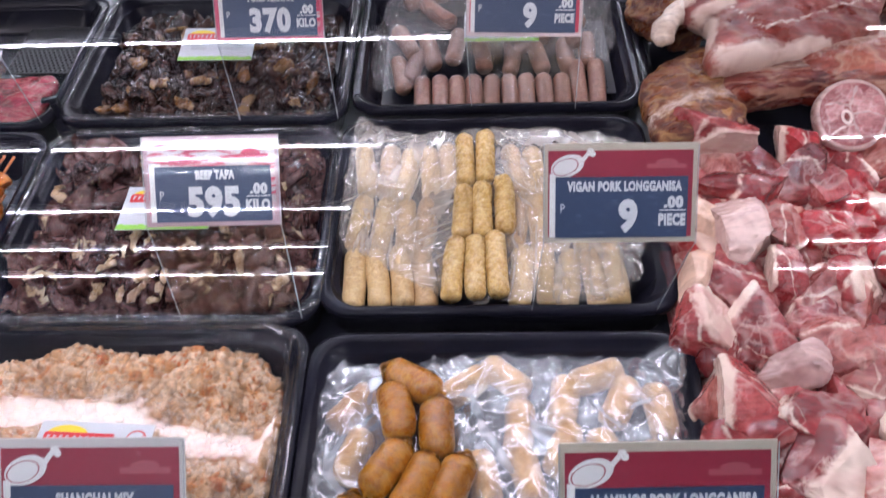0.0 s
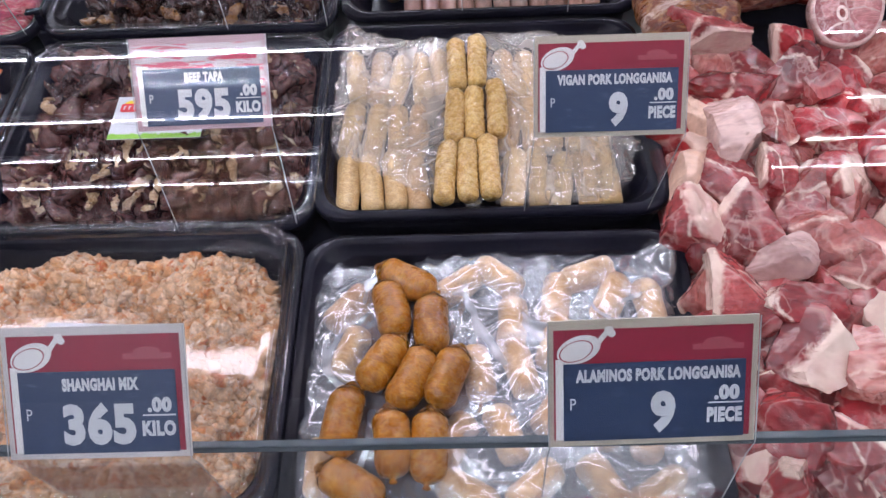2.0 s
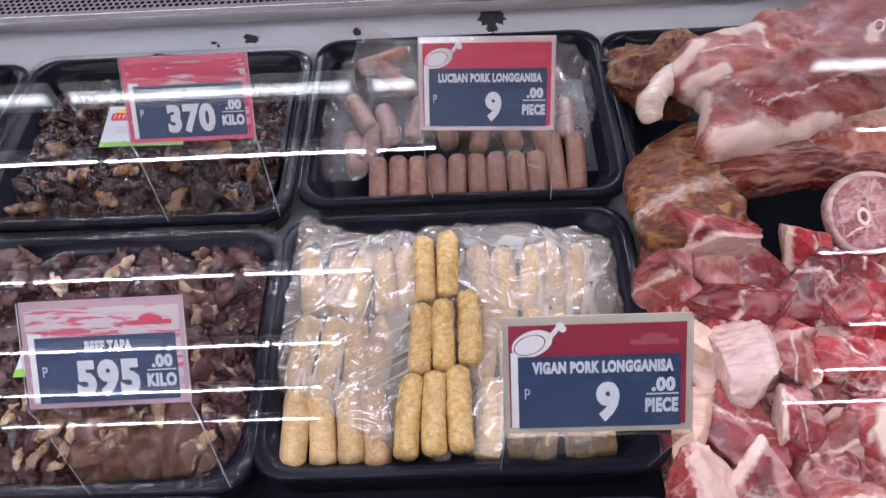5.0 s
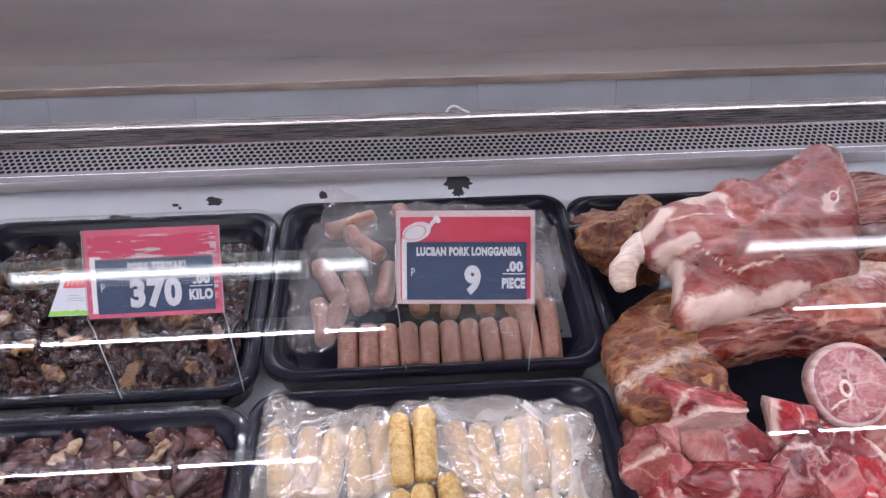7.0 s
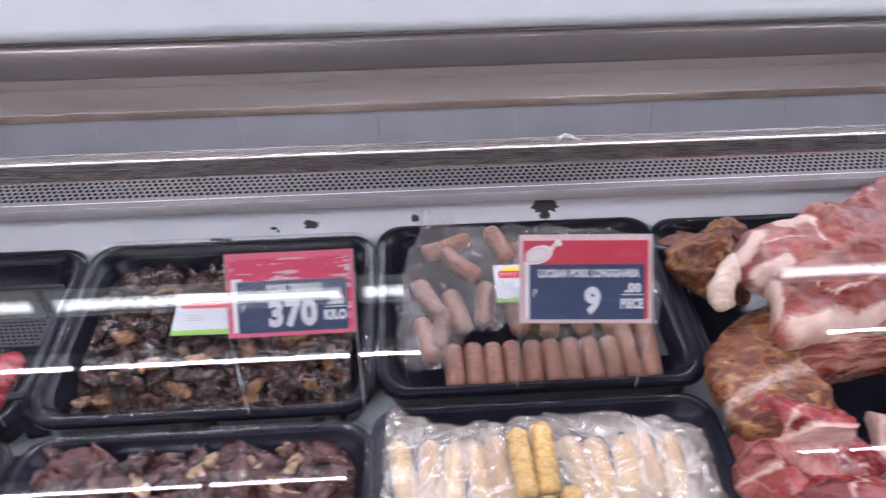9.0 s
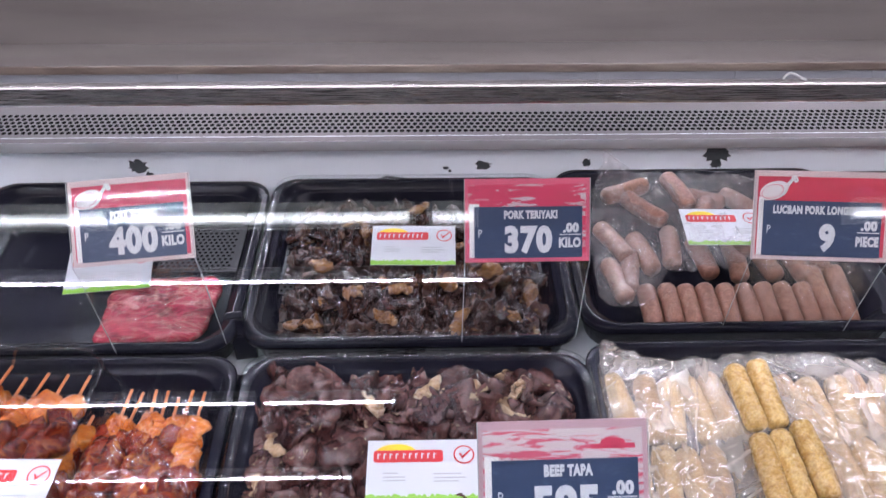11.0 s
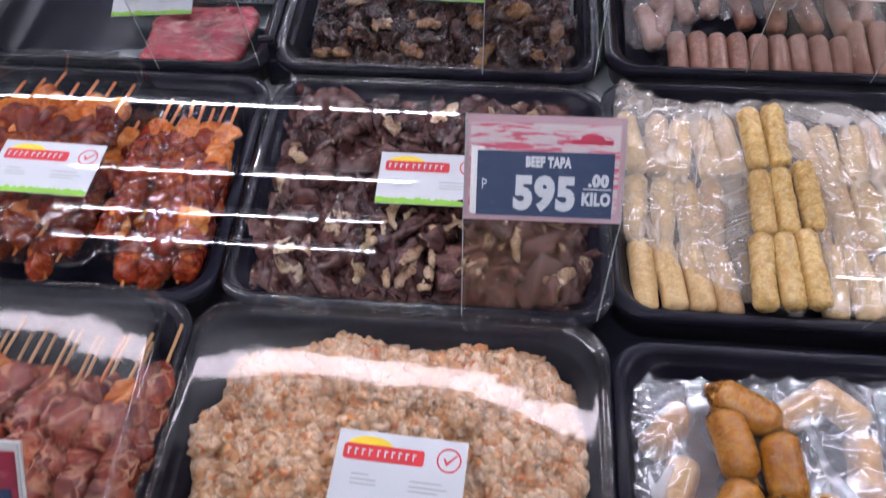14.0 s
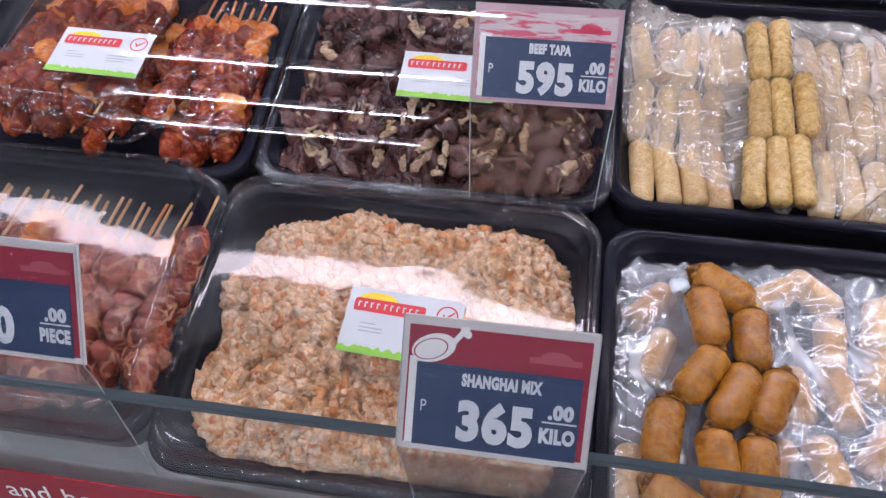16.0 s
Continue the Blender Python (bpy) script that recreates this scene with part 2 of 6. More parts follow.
def tube_lamp(x0, x1, y):
    lamp = empty("tube_lamp", Matrix.Translation(((x0 + x1) / 2, y, TUBE_Z)))
    tagged(lamp, "white batten lamp with a lit tube under the ceiling", "lamp", group="ceiling lamp rows")
    n = (x1 - x0) / 2
    bm = bmesh.new()
    bmesh.ops.create_cone(bm, cap_ends=True, segments=16, radius1=0.0078, radius2=0.0078, depth=2 * n, matrix=Matrix.Rotation(radians(90), 4, "Y"))
    part("tube", bm, M_TUBE, lamp)
    part("batten", box_bm(-n, n, -0.04, 0.04, 0.03, 0.08, 0.004), M_WALL, lamp)
    part("hanger", box_bm(-0.01, 0.01, -0.01, 0.01, 0.08, CEILING_Z - TUBE_Z + 0.001), M_STEEL, lamp)
    return lamp


LAMP_ROWS = {
    -1.756: [(-3.57, -2.53), (-2.49, -1.44), (-1.40, -0.35), (-0.31, -0.07), (1.60, 2.65), (2.69, 3.70)],
    -2.924: [(-3.35, -2.30), (-2.25, -1.18), (-1.13, -0.46), (1.85, 2.05), (2.12, 3.20)],
    -4.05: [(-3.10, -1.97), (-1.92, -0.78), (2.45, 3.40)],
    -5.07: [(-3.75, -2.70), (-2.64, -1.62), (-1.58, -1.10), (2.60, 3.70)],
    -6.05: [(-4.30, -3.30), (-3.26, -2.28), (-2.22, -1.30), (2.70, 3.80)],
}
for y in (1.54, 2.64):
    LAMP_ROWS[y] = [(x0 * 1.09 - 3.6, x0 * 1.09 - 2.55) for x0 in range(0, 7, 2 if y < 2 else 1)]
for x0, x1 in ((-3.55, -2.52), (-2.47, -1.42), (-1.38, -0.33), (-0.29, -0.10), (1.25, 2.3), (2.34, 3.4)):
    lamp = empty("diffuser_lamp", Matrix.Translation(((x0 + x1) / 2, -1.30, TUBE_Z - 0.02)))
    tagged(lamp, "wide ceiling lamp with a milky diffuser", "lamp", group="milky ceiling lamps")
    n = (x1 - x0) / 2
    part("diffuser", box_bm(-n, n, -0.08, 0.08, 0.003, 0.03, 0.008), M_DIFFUSER, lamp)
    part("tube_glow", box_bm(-n + 0.03, n - 0.03, -0.014, 0.014, -0.004, -0.0022), M_GLOW, lamp)
    part("tube_halo", box_bm(-n + 0.02, n - 0.02, -0.035, 0.035, -0.002, 0.0028), M_HALO, lamp)
    part("hanger", box_bm(-0.01, 0.01, -0.01, 0.01, 0.03, CEILING_Z - TUBE_Z + 0.021), M_STEEL, lamp)
for y, spans in LAMP_ROWS.items():
    for x0, x1 in spans:
        tube_lamp(x0, x1, y)

# ---- the refrigerated case ----
X0, X1 = -1.6, 1.3
case = empty("display_case", Matrix.Translation((0, 0.5, 0)))
tagged(case, "white refrigerated meat display case with sloped deck", "display case")
to_case = Matrix.Translation((0, -0.5, 0))


def case_part(name, bm, material, label="", smooth=False):
    ob = part(name, bm, material, case, label, smooth)
    ob.matrix_basis = to_case
    return ob


bm = box_bm(X0, X1, -0.36, 0.60, -TRAY_DEEP - 0.03, -TRAY_DEEP - 0.003)
bmesh.ops.transform(bm, matrix=DECK, verts=bm.verts)
case_part("deck", bm, M_DECK)
# added black sheet on the deck, only to darken the gaps between trays
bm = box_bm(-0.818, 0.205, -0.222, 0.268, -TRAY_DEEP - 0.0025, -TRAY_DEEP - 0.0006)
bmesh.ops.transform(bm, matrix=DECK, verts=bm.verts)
case_part("deck_liner", bm, M_BLACK, "added black sheet that darkens the gaps between the front trays")
case_part("plinth", box_bm(X0, X1, 0.27, 1.2, 0.0, 0.72, 0.01), M_WHITE)
case_part("back_panel", box_bm(X0, X1, 1.104, 1.12, 0.9, 1.1365), M_WHITE, "white enamel back panel with flaked patches")
# perforated outlet strip above the back panel
VENT = Matrix.Translation((0, 1.098, 1.1335)) @ Matrix.Rotation(radians(25 - 90), 4, "X")


def vent_strip():
    """A sheet with staggered round holes; local x along, z up the sheet."""
    bm = bmesh.new()
    p, rr = 0.0079, 0.0030
    row = p * 0.866
    z0 = 0.013
    rows, lo, hi = 6, X0, X1
    n = int((hi - lo) / p)
    for r in range(rows):
        for k in range(n):
            cx = lo + (k + 0.5 + (0.5 if r % 2 else 0.0)) * p
            cz = z0 + (r + 0.5) * row
            ring = [bm.verts.new((cx + rr * math.cos(i * math.pi / 4), 0, cz + rr * math.sin(i * math.pi / 4))) for i in range(8)]
            rim = [bm.verts.new((cx + a * p / 2, 0, cz + b * row / 2)) for a, b in ((1, 0), (1, 1), (0, 1), (-1, 1), (-1, 0), (-1, -1), (0, -1), (1, -1))]
            for i in range(8):
                j = (i + 1) % 8
                bm.faces.new((rim[i], rim[j], ring[j], ring[i]))
    top = z0 + rows * row
    for a, b in ((0.0, z0), (top, 0.105)):
        bm.faces.new([bm.verts.new(c) for c in ((lo, 0, a), (hi, 0, a), (hi, 0, b), (lo, 0, b))])
    bmesh.ops.transform(bm, matrix=VENT, verts=bm.verts)
    return bm


case_part("vent_strip", vent_strip(), M_VENT, "perforated stainless air outlet strip")
# flat black sheet behind the holes, in place of the shade inside the vent
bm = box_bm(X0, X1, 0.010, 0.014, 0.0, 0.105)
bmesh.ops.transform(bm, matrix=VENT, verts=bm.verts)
case_part("vent_duct", bm, M_HOLE_SHADE, "near-black sheet standing for the shade behind the vent holes")
bm = box_bm(X0, X1, -0.001, 0.003, -0.004, 0.0)
bmesh.ops.transform(bm, matrix=VENT, verts=bm.verts)
case_part("vent_lip", bm, M_VENT)
case_part("panel_cap", box_bm(X0, X1, 1.0935, 1.1035, 1.1200, 1.1325, 0.001), M_CAP, "grey cap strip over the back panel")
case_part("worktop_lip", box_bm(X0, X1, 0.890, 0.902, 1.219, 1.2375, 0.002), M_STEEL, "bright stainless edge of the worktop")
case_part("top_rail", box_bm(X0, X1, 0.9025, 0.93, 1.222, 1.2345, 0.001), M_STEEL)

# front glass: a low upright pane before the trays and a bent pane outside it
EDGE_Y, EDGE_Z = 0.298, 0.930
riser = empty("riser_glass", Matrix.Translation((0, EDGE_Y, EDGE_Z)))
tagged(riser, "low clear glass riser with a dark polished top edge", "glass")
bm = bmesh.new()
bm.faces.new([bm.verts.new(p) for p in ((X0, 0, -0.17), (X1, 0, -0.17), (X1, 0, -0.005), (X0, 0, -0.005))])
part("pane", bm, M_GLASS, riser, smooth=False)
part("top_edge", box_bm(X0, X1, -0.003, 0.003, -0.0048, 0.0, 0.001), M_GLASS_EDGE, riser, "dark polished glass edge", False)
bent = empty("bent_glass", Matrix.Translation((0, 0.15, 0.76)))
tagged(bent, "bent clear front glass of the meat case", "glass")
bm = bmesh.new()
arc = []
for k in range(97):
    th = radians(139.2 + (177 - 139.2) * k / 96)
    y, z = 1.1503 + 1.0008 * math.cos(th), 0.7234 + 1.0008 * math.sin(th)
    arc.append([bm.verts.new((x, y - 0.15, z - 0.76)) for x in (X0, X1)])
for p, q in zip(arc, arc[1:]):
    bm.faces.new((p[0], p[1], q[1], q[0]))
part("pane", bm, M_GLASS, bent)
for o in (*riser.children, *bent.children):
    o.visible_shadow = False
canopy = empty("case_canopy", Matrix.Translation((0, 0.394, 1.38)))
tagged(canopy, "white canopy with a lit tube above the trays", "canopy")
part("front_face", box_bm(X0, X1, 0.0, 0.02, 0.005, 0.11, 0.004), M_WALL, canopy)
part("top_plate", box_bm(X0, X1, 0.02, 0.25, 0.085, 0.105, 0.004), M_WALL, canopy)
part("reflector", box_bm(X0, X1, 0.02, 0.24, 0.062, 0.07), M_SILL, canopy)
part("glass_rail", box_bm(X0, X1, -0.004, 0.008, -0.004, 0.0045, 0.001), M_RAIL, canopy, "dull brown aluminium rail")
bm = bmesh.new()
bmesh.ops.create_cone(bm, cap_ends=True, segments=14, radius1=0.0145, radius2=0.0145, depth=2.6, matrix=Matrix.Translation((-0.15, 0.118, 0.04)) @ Matrix.Rotation(radians(90), 4, "Y"))
part("tube", bm, M_LED, canopy)
case_part("front_sill", box_bm(X0, X1, 0.13, 0.335, 0.72, 0.758, 0.004), M_SILL, "grey enamel front sill")
case_part("front_apron", box_bm(X0, X1, 0.13, 0.27, 0.0, 0.72, 0.004), M_WHITE)
for x in (X0, X1):
    s = 1 if x < 0 else -1
    case_part("end_panel", box_bm(min(x, x - s * 0.02), max(x, x - s * 0.02), 0.15, 1.14, 0.76, 1.19), M_WHITE)


# ---- trays ----
def tray(u, s, w=0.325, d=0.262, turn=0.0, label="", tilt=0.0, lift=0.0, taper=0.05):
    ob_m = on_deck(u, s, lift, turn) @ Matrix.Rotation(radians(tilt), 4, "X")
    bm = bmesh.new()
    r = [rounded(w - taper, d - taper, 0.03, -TRAY_DEEP), rounded(w - taper * 0.6, d - taper * 0.6, 0.034, -0.014), rounded(w - 0.006, d - 0.006, 0.03, -0.012), rounded(w, d, 0.03, -0.009),
         rounded(w, d, 0.03, -0.002), rounded(w - 0.003, d - 0.003, 0.029, 0.0), rounded(w - 0.017, d - 0.017, 0.03, 0.0), rounded(w - 0.020, d - 0.020, 0.03, -0.0015), rounded(w - 0.024, d - 0.024, 0.033, -0.007),
         rounded(w - 0.030, d - 0.030, 0.034, -0.0085), rounded(w - 0.034, d - 0.034, 0.034, -0.011), rounded(w - 0.054, d - 0.054, 0.03, -TRAY_DEEP + 0.004), rounded(w - 0.062, d - 0.062, 0.028, -TRAY_DEEP + 0.0025)]
    loft(bm, r, cap_end=True, cap_start=True)
    ob = part("meat_tray", bm, M_BLACK)
    ob.matrix_basis = ob_m
    return tagged(ob, label or "black plastic display tray on the sloped deck", "tray", group="black display trays")


TRAYS = {
    "tapa": (-0.2965, 0.125, 0.325, 0.262), "vigan": (0.0275, 0.136, 0.330, 0.268), "skewer_mid": (-0.630, 0.125, 0.334, 0.266),
    "lucban": (0.036, 0.418, 0.336, 0.268), "teriyaki": (-0.303, 0.404, 0.336, 0.268), "tocino": (-0.640, 0.400, 0.332, 0.268),
    "shanghai": (-0.3035, -0.138, 0.330, 0.262), "alaminos": (0.0275, -0.148, 0.330, 0.262), "skewer_front": (-0.637, -0.129, 0.334, 0.250),
}
for k, (u, s, w, d) in TRAYS.items():
    tray(u, s, w, d, taper=0.022 if s > 0.3 else 0.012)


# ---- price cards on bent clear holders ----
def words(text, size, x, y, wide=1.0, heavy=0.0, align="CENTER", span=0.0):
    """Flat letters as a mesh, baseline at y."""
    cu = bpy.data.curves.new("letters", "FONT")
    cu.body, cu.size, cu.align_x, cu.offset, cu.resolution_u, cu.space_character = text, size, align, heavy, 3, 1.10
    ob = bpy.data.objects.new("letters", cu)
    scene.collection.objects.link(ob)
    bpy.context.view_layer.update()
    me = bpy.data.meshes.new_from_object(ob.evaluated_get(bpy.context.evaluated_depsgraph_get()))
    bm = bmesh.new()
    bm.from_mesh(me)
    if span and bm.verts:
        xs = [vt.co.x for vt in bm.verts]
        wide = span / (max(xs) - min(xs))
        x -= wide * (max(xs) + min(xs)) / 2
    bmesh.ops.transform(bm, matrix=Matrix.Translation((x, y, 0)) @ Matrix.Diagonal((wide, 1, 1, 1)), verts=bm.verts)
    bpy.data.objects.remove(ob)
    bpy.data.curves.remove(cu)
    bpy.data.meshes.remove(me)
    return bm


def flat(points, z=0.0):
    bm = bmesh.new()
    bm.faces.new([bm.verts.new((x, y, z)) for x, y in points])
    return bm


def plate(x0, x1, y0, y1, z0, z1):
    return box_bm(x0, x1, y0, y1, z0, z1)


def raised(bm, z):
    bmesh.ops.translate(bm, vec=(0, 0, z), verts=bm.verts)
    return bm


def disc(cx, cy, rx, ry, n=24, turn=0.0, hole=0.0):
    bm = bmesh.new()
    c, s = math.cos(turn), math.sin(turn)
    out = [(rx * math.cos(2 * math.pi * i / n), ry * math.sin(2 * math.pi * i / n)) for i in range(n)]
    ring = [bm.verts.new((cx + c * x - s * y, cy + s * x + c * y, 0)) for x, y in out]
    if hole:
        inner = [bm.verts.new((cx + hole * (c * x - s * y), cy + hole * (s * x + c * y), 0)) for x, y in out]
        for i in range(n):
            j = (i + 1) % n
            bm.faces.new((ring[i], ring[j], inner[j], inner[i]))
    else:
        bm.faces.new(ring)
    return bm


def merge(*bms):
    out = bms[0]
    for b in bms[1:]:
        me = bpy.data.meshes.new("tmp")
        b.to_mesh(me)
        b.free()
        out.from_mesh(me)
        bpy.data.meshes.remove(me)
    return out


def peeled(name, base, limit=0.54):
    """A print with torn, faded patches."""
    m = mat(name, base, 0.4)
    nt = m.node_tree
    v = coords(nt, (34, 210, 60), True)
    f = ramp(nt, noise_node(nt, v, 1.0, 7, 0.66, 0.6), [(limit, (0, 0, 0)), (limit + 0.03, (0.9, 0.9, 0.9))])
    return finish(m, mix(nt, f, base, (0.60, 0.56, 0.56)))


def scuffed(name, base, light, amount=0.62):
    m = mat(name, base, 0.42)
    nt = m.node_tree
    v = coords(nt, (90, 260, 90), True)
    f = ramp(nt, noise_node(nt, v, 1.0, 6, 0.7), [(amount, (0, 0, 0)), (amount + 0.14, (0.55, 0.55, 0.55))])
    return finish(m, mix(nt, f, base, light))


M_PEELED = peeled("torn_pink_print", (0.66, 0.045, 0.12))
M_TORN = peeled("worn_pink_print", (0.60, 0.10, 0.16), 0.46)
M_MAROON = scuffed("maroon_print", (0.30, 0.018, 0.045), (0.5, 0.2, 0.22), 0.66)
M_CRIMSON = scuffed("crimson_print", (0.60, 0.035, 0.075), (0.8, 0.4, 0.42), 0.66)
M_SLIP = scuffed("worn_navy_slip", (0.024, 0.046, 0.105), (0.09, 0.13, 0.21), 0.56)
M_LETTER = scuffed("pale_print", (0.60, 0.62, 0.64), (0.40, 0.42, 0.46), 0.56)

CARD_H = 0.074
CARD_LEAN = 23.0


def holder(u, w, s, lift, word, price, unit, header, border, faded, label, span, turn=0.0, stem_shift=0.0, cents=".00", low=None, h=CARD_H, lean=CARD_LEAN, roll=0.0):
    """Clear sheet clipped to the tray's front rim, bent back to carry the card. s: the rim; lift: card top above it."""
    rim = DECK @ Vector((u, s, 0.001))
    top = rim + Vector((0, -0.0085, 0.172 + lift * math.cos(radians(CARD_LEAN))))
    top.y += lift * math.sin(radians(CARD_LEAN))
    low = Vector(low) if low else top - h * Vector((0, math.sin(radians(lean)), math.cos(radians(lean))))
    base = Matrix.Translation(low) @ Matrix.Rotation(radians(turn), 4, "Z") @ Matrix.Rotation(radians(90 - lean), 4, "X") @ Matrix.Rotation(radians(roll), 4, "Z")
    ob = empty("price_sign", base)
    tagged(ob, label, "price sign", group="tray price signs")
    inv = base.inverted()
    foot = inv @ rim
    n = w / 2
    # the clear sheet: card pocket, bend and stem, with a little thickness
    bm = bmesh.new()
    prof = [(foot.y, foot.z), (foot.y * 0.12, foot.z * 0.12), (-0.001, 0.0014), (0.002, 0.0022), (h, 0.0022)]
    for off in (0.0, 0.0016):
        rows = []
        for i, (py, pz) in enumerate(prof):
            dx = stem_shift * (1.0 - i / 2) if i < 2 else 0.0
            rows.append([bm.verts.new((sx * n + dx, py, pz - off)) for sx in (-1, 1)])
        for p, q in zip(rows, rows[1:]):
            bm.faces.new((p[0], p[1], q[1], q[0]))
        if off:
            break
    sheet = part("clear_sheet", bm, M_ACRYLIC, ob)
    sheet.visible_shadow = False
    for sx in (-1, 1):
        bm = bmesh.new()
        vs = []
        for i, (py, pz) in enumerate(prof):
            dx = stem_shift * (1.0 - i / 2) if i < 2 else 0.0
            vs.append([bm.verts.new((sx * n + dx + e, py, pz)) for e in (-0.0004, 0.0004)])
        for p, q in zip(vs, vs[1:]):
            bm.faces.new((p[0], p[1], q[1], q[0]))
        part("sheet_edge", bm, M_EDGE, ob, smooth=False)
    card = part("card", plate(-n, n, 0, h, -0.0012, 0.0), border, ob, smooth=False)
    e = 0.0032
    part("header", plate(-n + e, n - e, h * 0.10 if faded else 0.004, h - e - 0.002, 0.0, 0.0003), header, card, smooth=False)
    part("white_strip", plate(-n + e + 0.001, -n + 0.013, 0.004, h * 0.70, 0.0003, 0.0005), M_PAPER, card, smooth=False)
    # the meat-leg emblem: a leaning round joint with its bone, an outline inside
    if not faded:
        leg = merge(disc(-n + 0.017, h * 0.775, 0.0125, 0.0078, 26, 0.35), flat([(-n + 0.024, h * 0.80), (-n + 0.0265, h * 0.775), (-n + 0.0335, h * 0.895), (-n + 0.031, h * 0.915)]),
                    disc(-n + 0.0335, h * 0.925, 0.0025, 0.0020), disc(-n + 0.0350, h * 0.895, 0.0022, 0.0022))
        part("emblem", raised(leg, 0.0005), M_PAPER, card, smooth=False)
        part("emblem_line", raised(disc(-n + 0.0155, h * 0.765, 0.0098, 0.0058, 26, 0.35, 0.92), 0.0007), header, card, smooth=False)
    part("maker_mark", raised(merge(disc(n - 0.022, h * 0.80, 0.008, 0.003, 20), flat([(n - 0.036, h * 0.745), (n - 0.008, h * 0.745), (n - 0.008, h * 0.79), (n - 0.036, h * 0.79)])), 0.0004), M_MARK if header is M_MAROON else M_PINKRED, card, smooth=False)
    slip = part("navy_slip", plate(-n + 0.0085, n - 0.0065, 0.0035, h * 0.665, 0.0005, 0.0009), M_SLIP, ob, smooth=False)
    z = 0.0011
    wl = w / 0.108
    part("word", raised(words(word, 0.0092, 0.003, h * 0.525, 1.0, 0.0006, span=span), z), M_LETTER, slip, smooth=False)
    part("price", raised(words(price, 0.0300, 0.001 if len(price) > 1 else 0.006, h * 0.13, 1.0, 0.0017, span=0.0140 * len(price)), z), M_LETTER, slip, smooth=False)
    part("cents", raised(words(cents, 0.0108, n - 0.0165, h * 0.355, 1.0, 0.0007, span=0.014), z), M_LETTER, slip, smooth=False)
    part("cents_line", plate(n - 0.0265, n - 0.0075, h * 0.318, h * 0.33, 0.0009, 0.0011), M_LETTER, slip, smooth=False)
    part("unit", raised(words(unit, 0.0112, n - 0.0175, h * 0.175, 1.0, 0.0007, span=0.0195), z), M_LETTER, slip, smooth=False)
    part("peso_mark", raised(words("P", 0.0100, -n + 0.0135, h * 0.30, 0.75, 0.0), z), M_LETTER, slip, smooth=False)
    return ob


M_EDGE = mat("sheet_edge", (0.36, 0.38, 0.38), 0.25)
M_MARK = mat("faint_mark", (0.42, 0.09, 0.11), 0.45)
M_BEIGE = mat("beige_backing", (0.50, 0.45, 0.36), 0.5)
M_PINKBACK = mat("pink_backing", (0.72, 0.12, 0.2), 0.45)
M_PALEPINK = mat("pale_pink_backing", (0.50, 0.33, 0.36), 0.45)
M_PINKWHITE = mat("pinkish_white_backing", (0.68, 0.54, 0.52), 0.45)
M_GREYBACK = mat("grey_backing", (0.6, 0.58, 0.56), 0.45)

holder(-0.2005, 0.1074, -0.004, 0.006, "BEEF TAPA", "595", "KILO", M_TORN, M_PALEPINK, True, "torn red and navy price sign for beef tapa, clear holder", 0.031, 1.4, low=(-0.2015, 0.5431, 1.0198), h=0.0715, lean=24.9)
holder(0.118, 0.1104, 0.004, -0.010, "VIGAN PORK LONGGANISA", "9", "PIECE", M_MAROON, M_BEIGE, False, "maroon and navy price sign for pork sausage, yellowed edge", 0.083, -0.4, low=(0.1115, 0.5016, 1.0245), h=0.0722, lean=21.1)
holder(0.061, 0.1154, 0.282, -0.010, "LUCBAN PORK LONGGANISA", "9", "PIECE", M_CRIMSON, M_PINKWHITE, False, "red and navy price sign with pinkish white edge, clear holder", 0.088, -6.1, low=(0.0583, 0.787, 1.0999), h=0.0784, lean=17.4)
holder(-0.1995, 0.110, 0.2695, -0.006, "PORK TERIYAKI", "370", "KILO", M_PEELED, M_PINKBACK, True, "peeling pink and navy price sign for pork teriyaki", 0.047, 0.7, low=(-0.1982, 0.7908, 1.1001), h=0.073, lean=16.9)
holder(-0.5375, 0.1045, 0.264, 0.002, "PORK TOCINO", "400", "KILO", M_PINKRED, M_PINKWHITE, False, "pink and navy price sign for pork tocino, clear holder", 0.040, roll=4.5)
holder(-0.2115, 0.1055, -0.2625, 0.012, "SHANGHAI MIX", "365", "KILO", M_MAROON, M_GREYBACK, False, "maroon and navy price sign for minced meat mix", 0.044, 0.4, low=(-0.2081, 0.2767, 0.9447), h=0.0773, lean=29.4)
holder(0.1065, 0.1153, -0.278, 0.023, "ALAMINOS PORK LONGGANISA", "9", "PIECE", M_MAROON, M_BEIGE, False, "maroon and navy price sign for brown pork sausage", 0.091, 1.3, low=(0.1058, 0.2796, 0.9457), h=0.074, lean=23.0)
holder(-0.506, 0.112, -0.273, 0.040, "", "0", "PIECE", M_MAROON, M_GREYBACK, False, "maroon and navy price sign beside the skewers", 0.04)


# ---- maker's cards lying on the meat ----
M_CARD = mat("coated_card", (0.58, 0.60, 0.63), 0.4)
M_LOGO_RED = mat("logo_red", (0.62, 0.03, 0.04), 0.4)
M_SUN = mat("logo_yellow", (0.85, 0.60, 0.03), 0.4)
M_GRASS = mat("printed_green", (0.25, 0.52, 0.06), 0.5)
M_GREYTEXT = mat("grey_print", (0.38, 0.40, 0.41), 0.5)


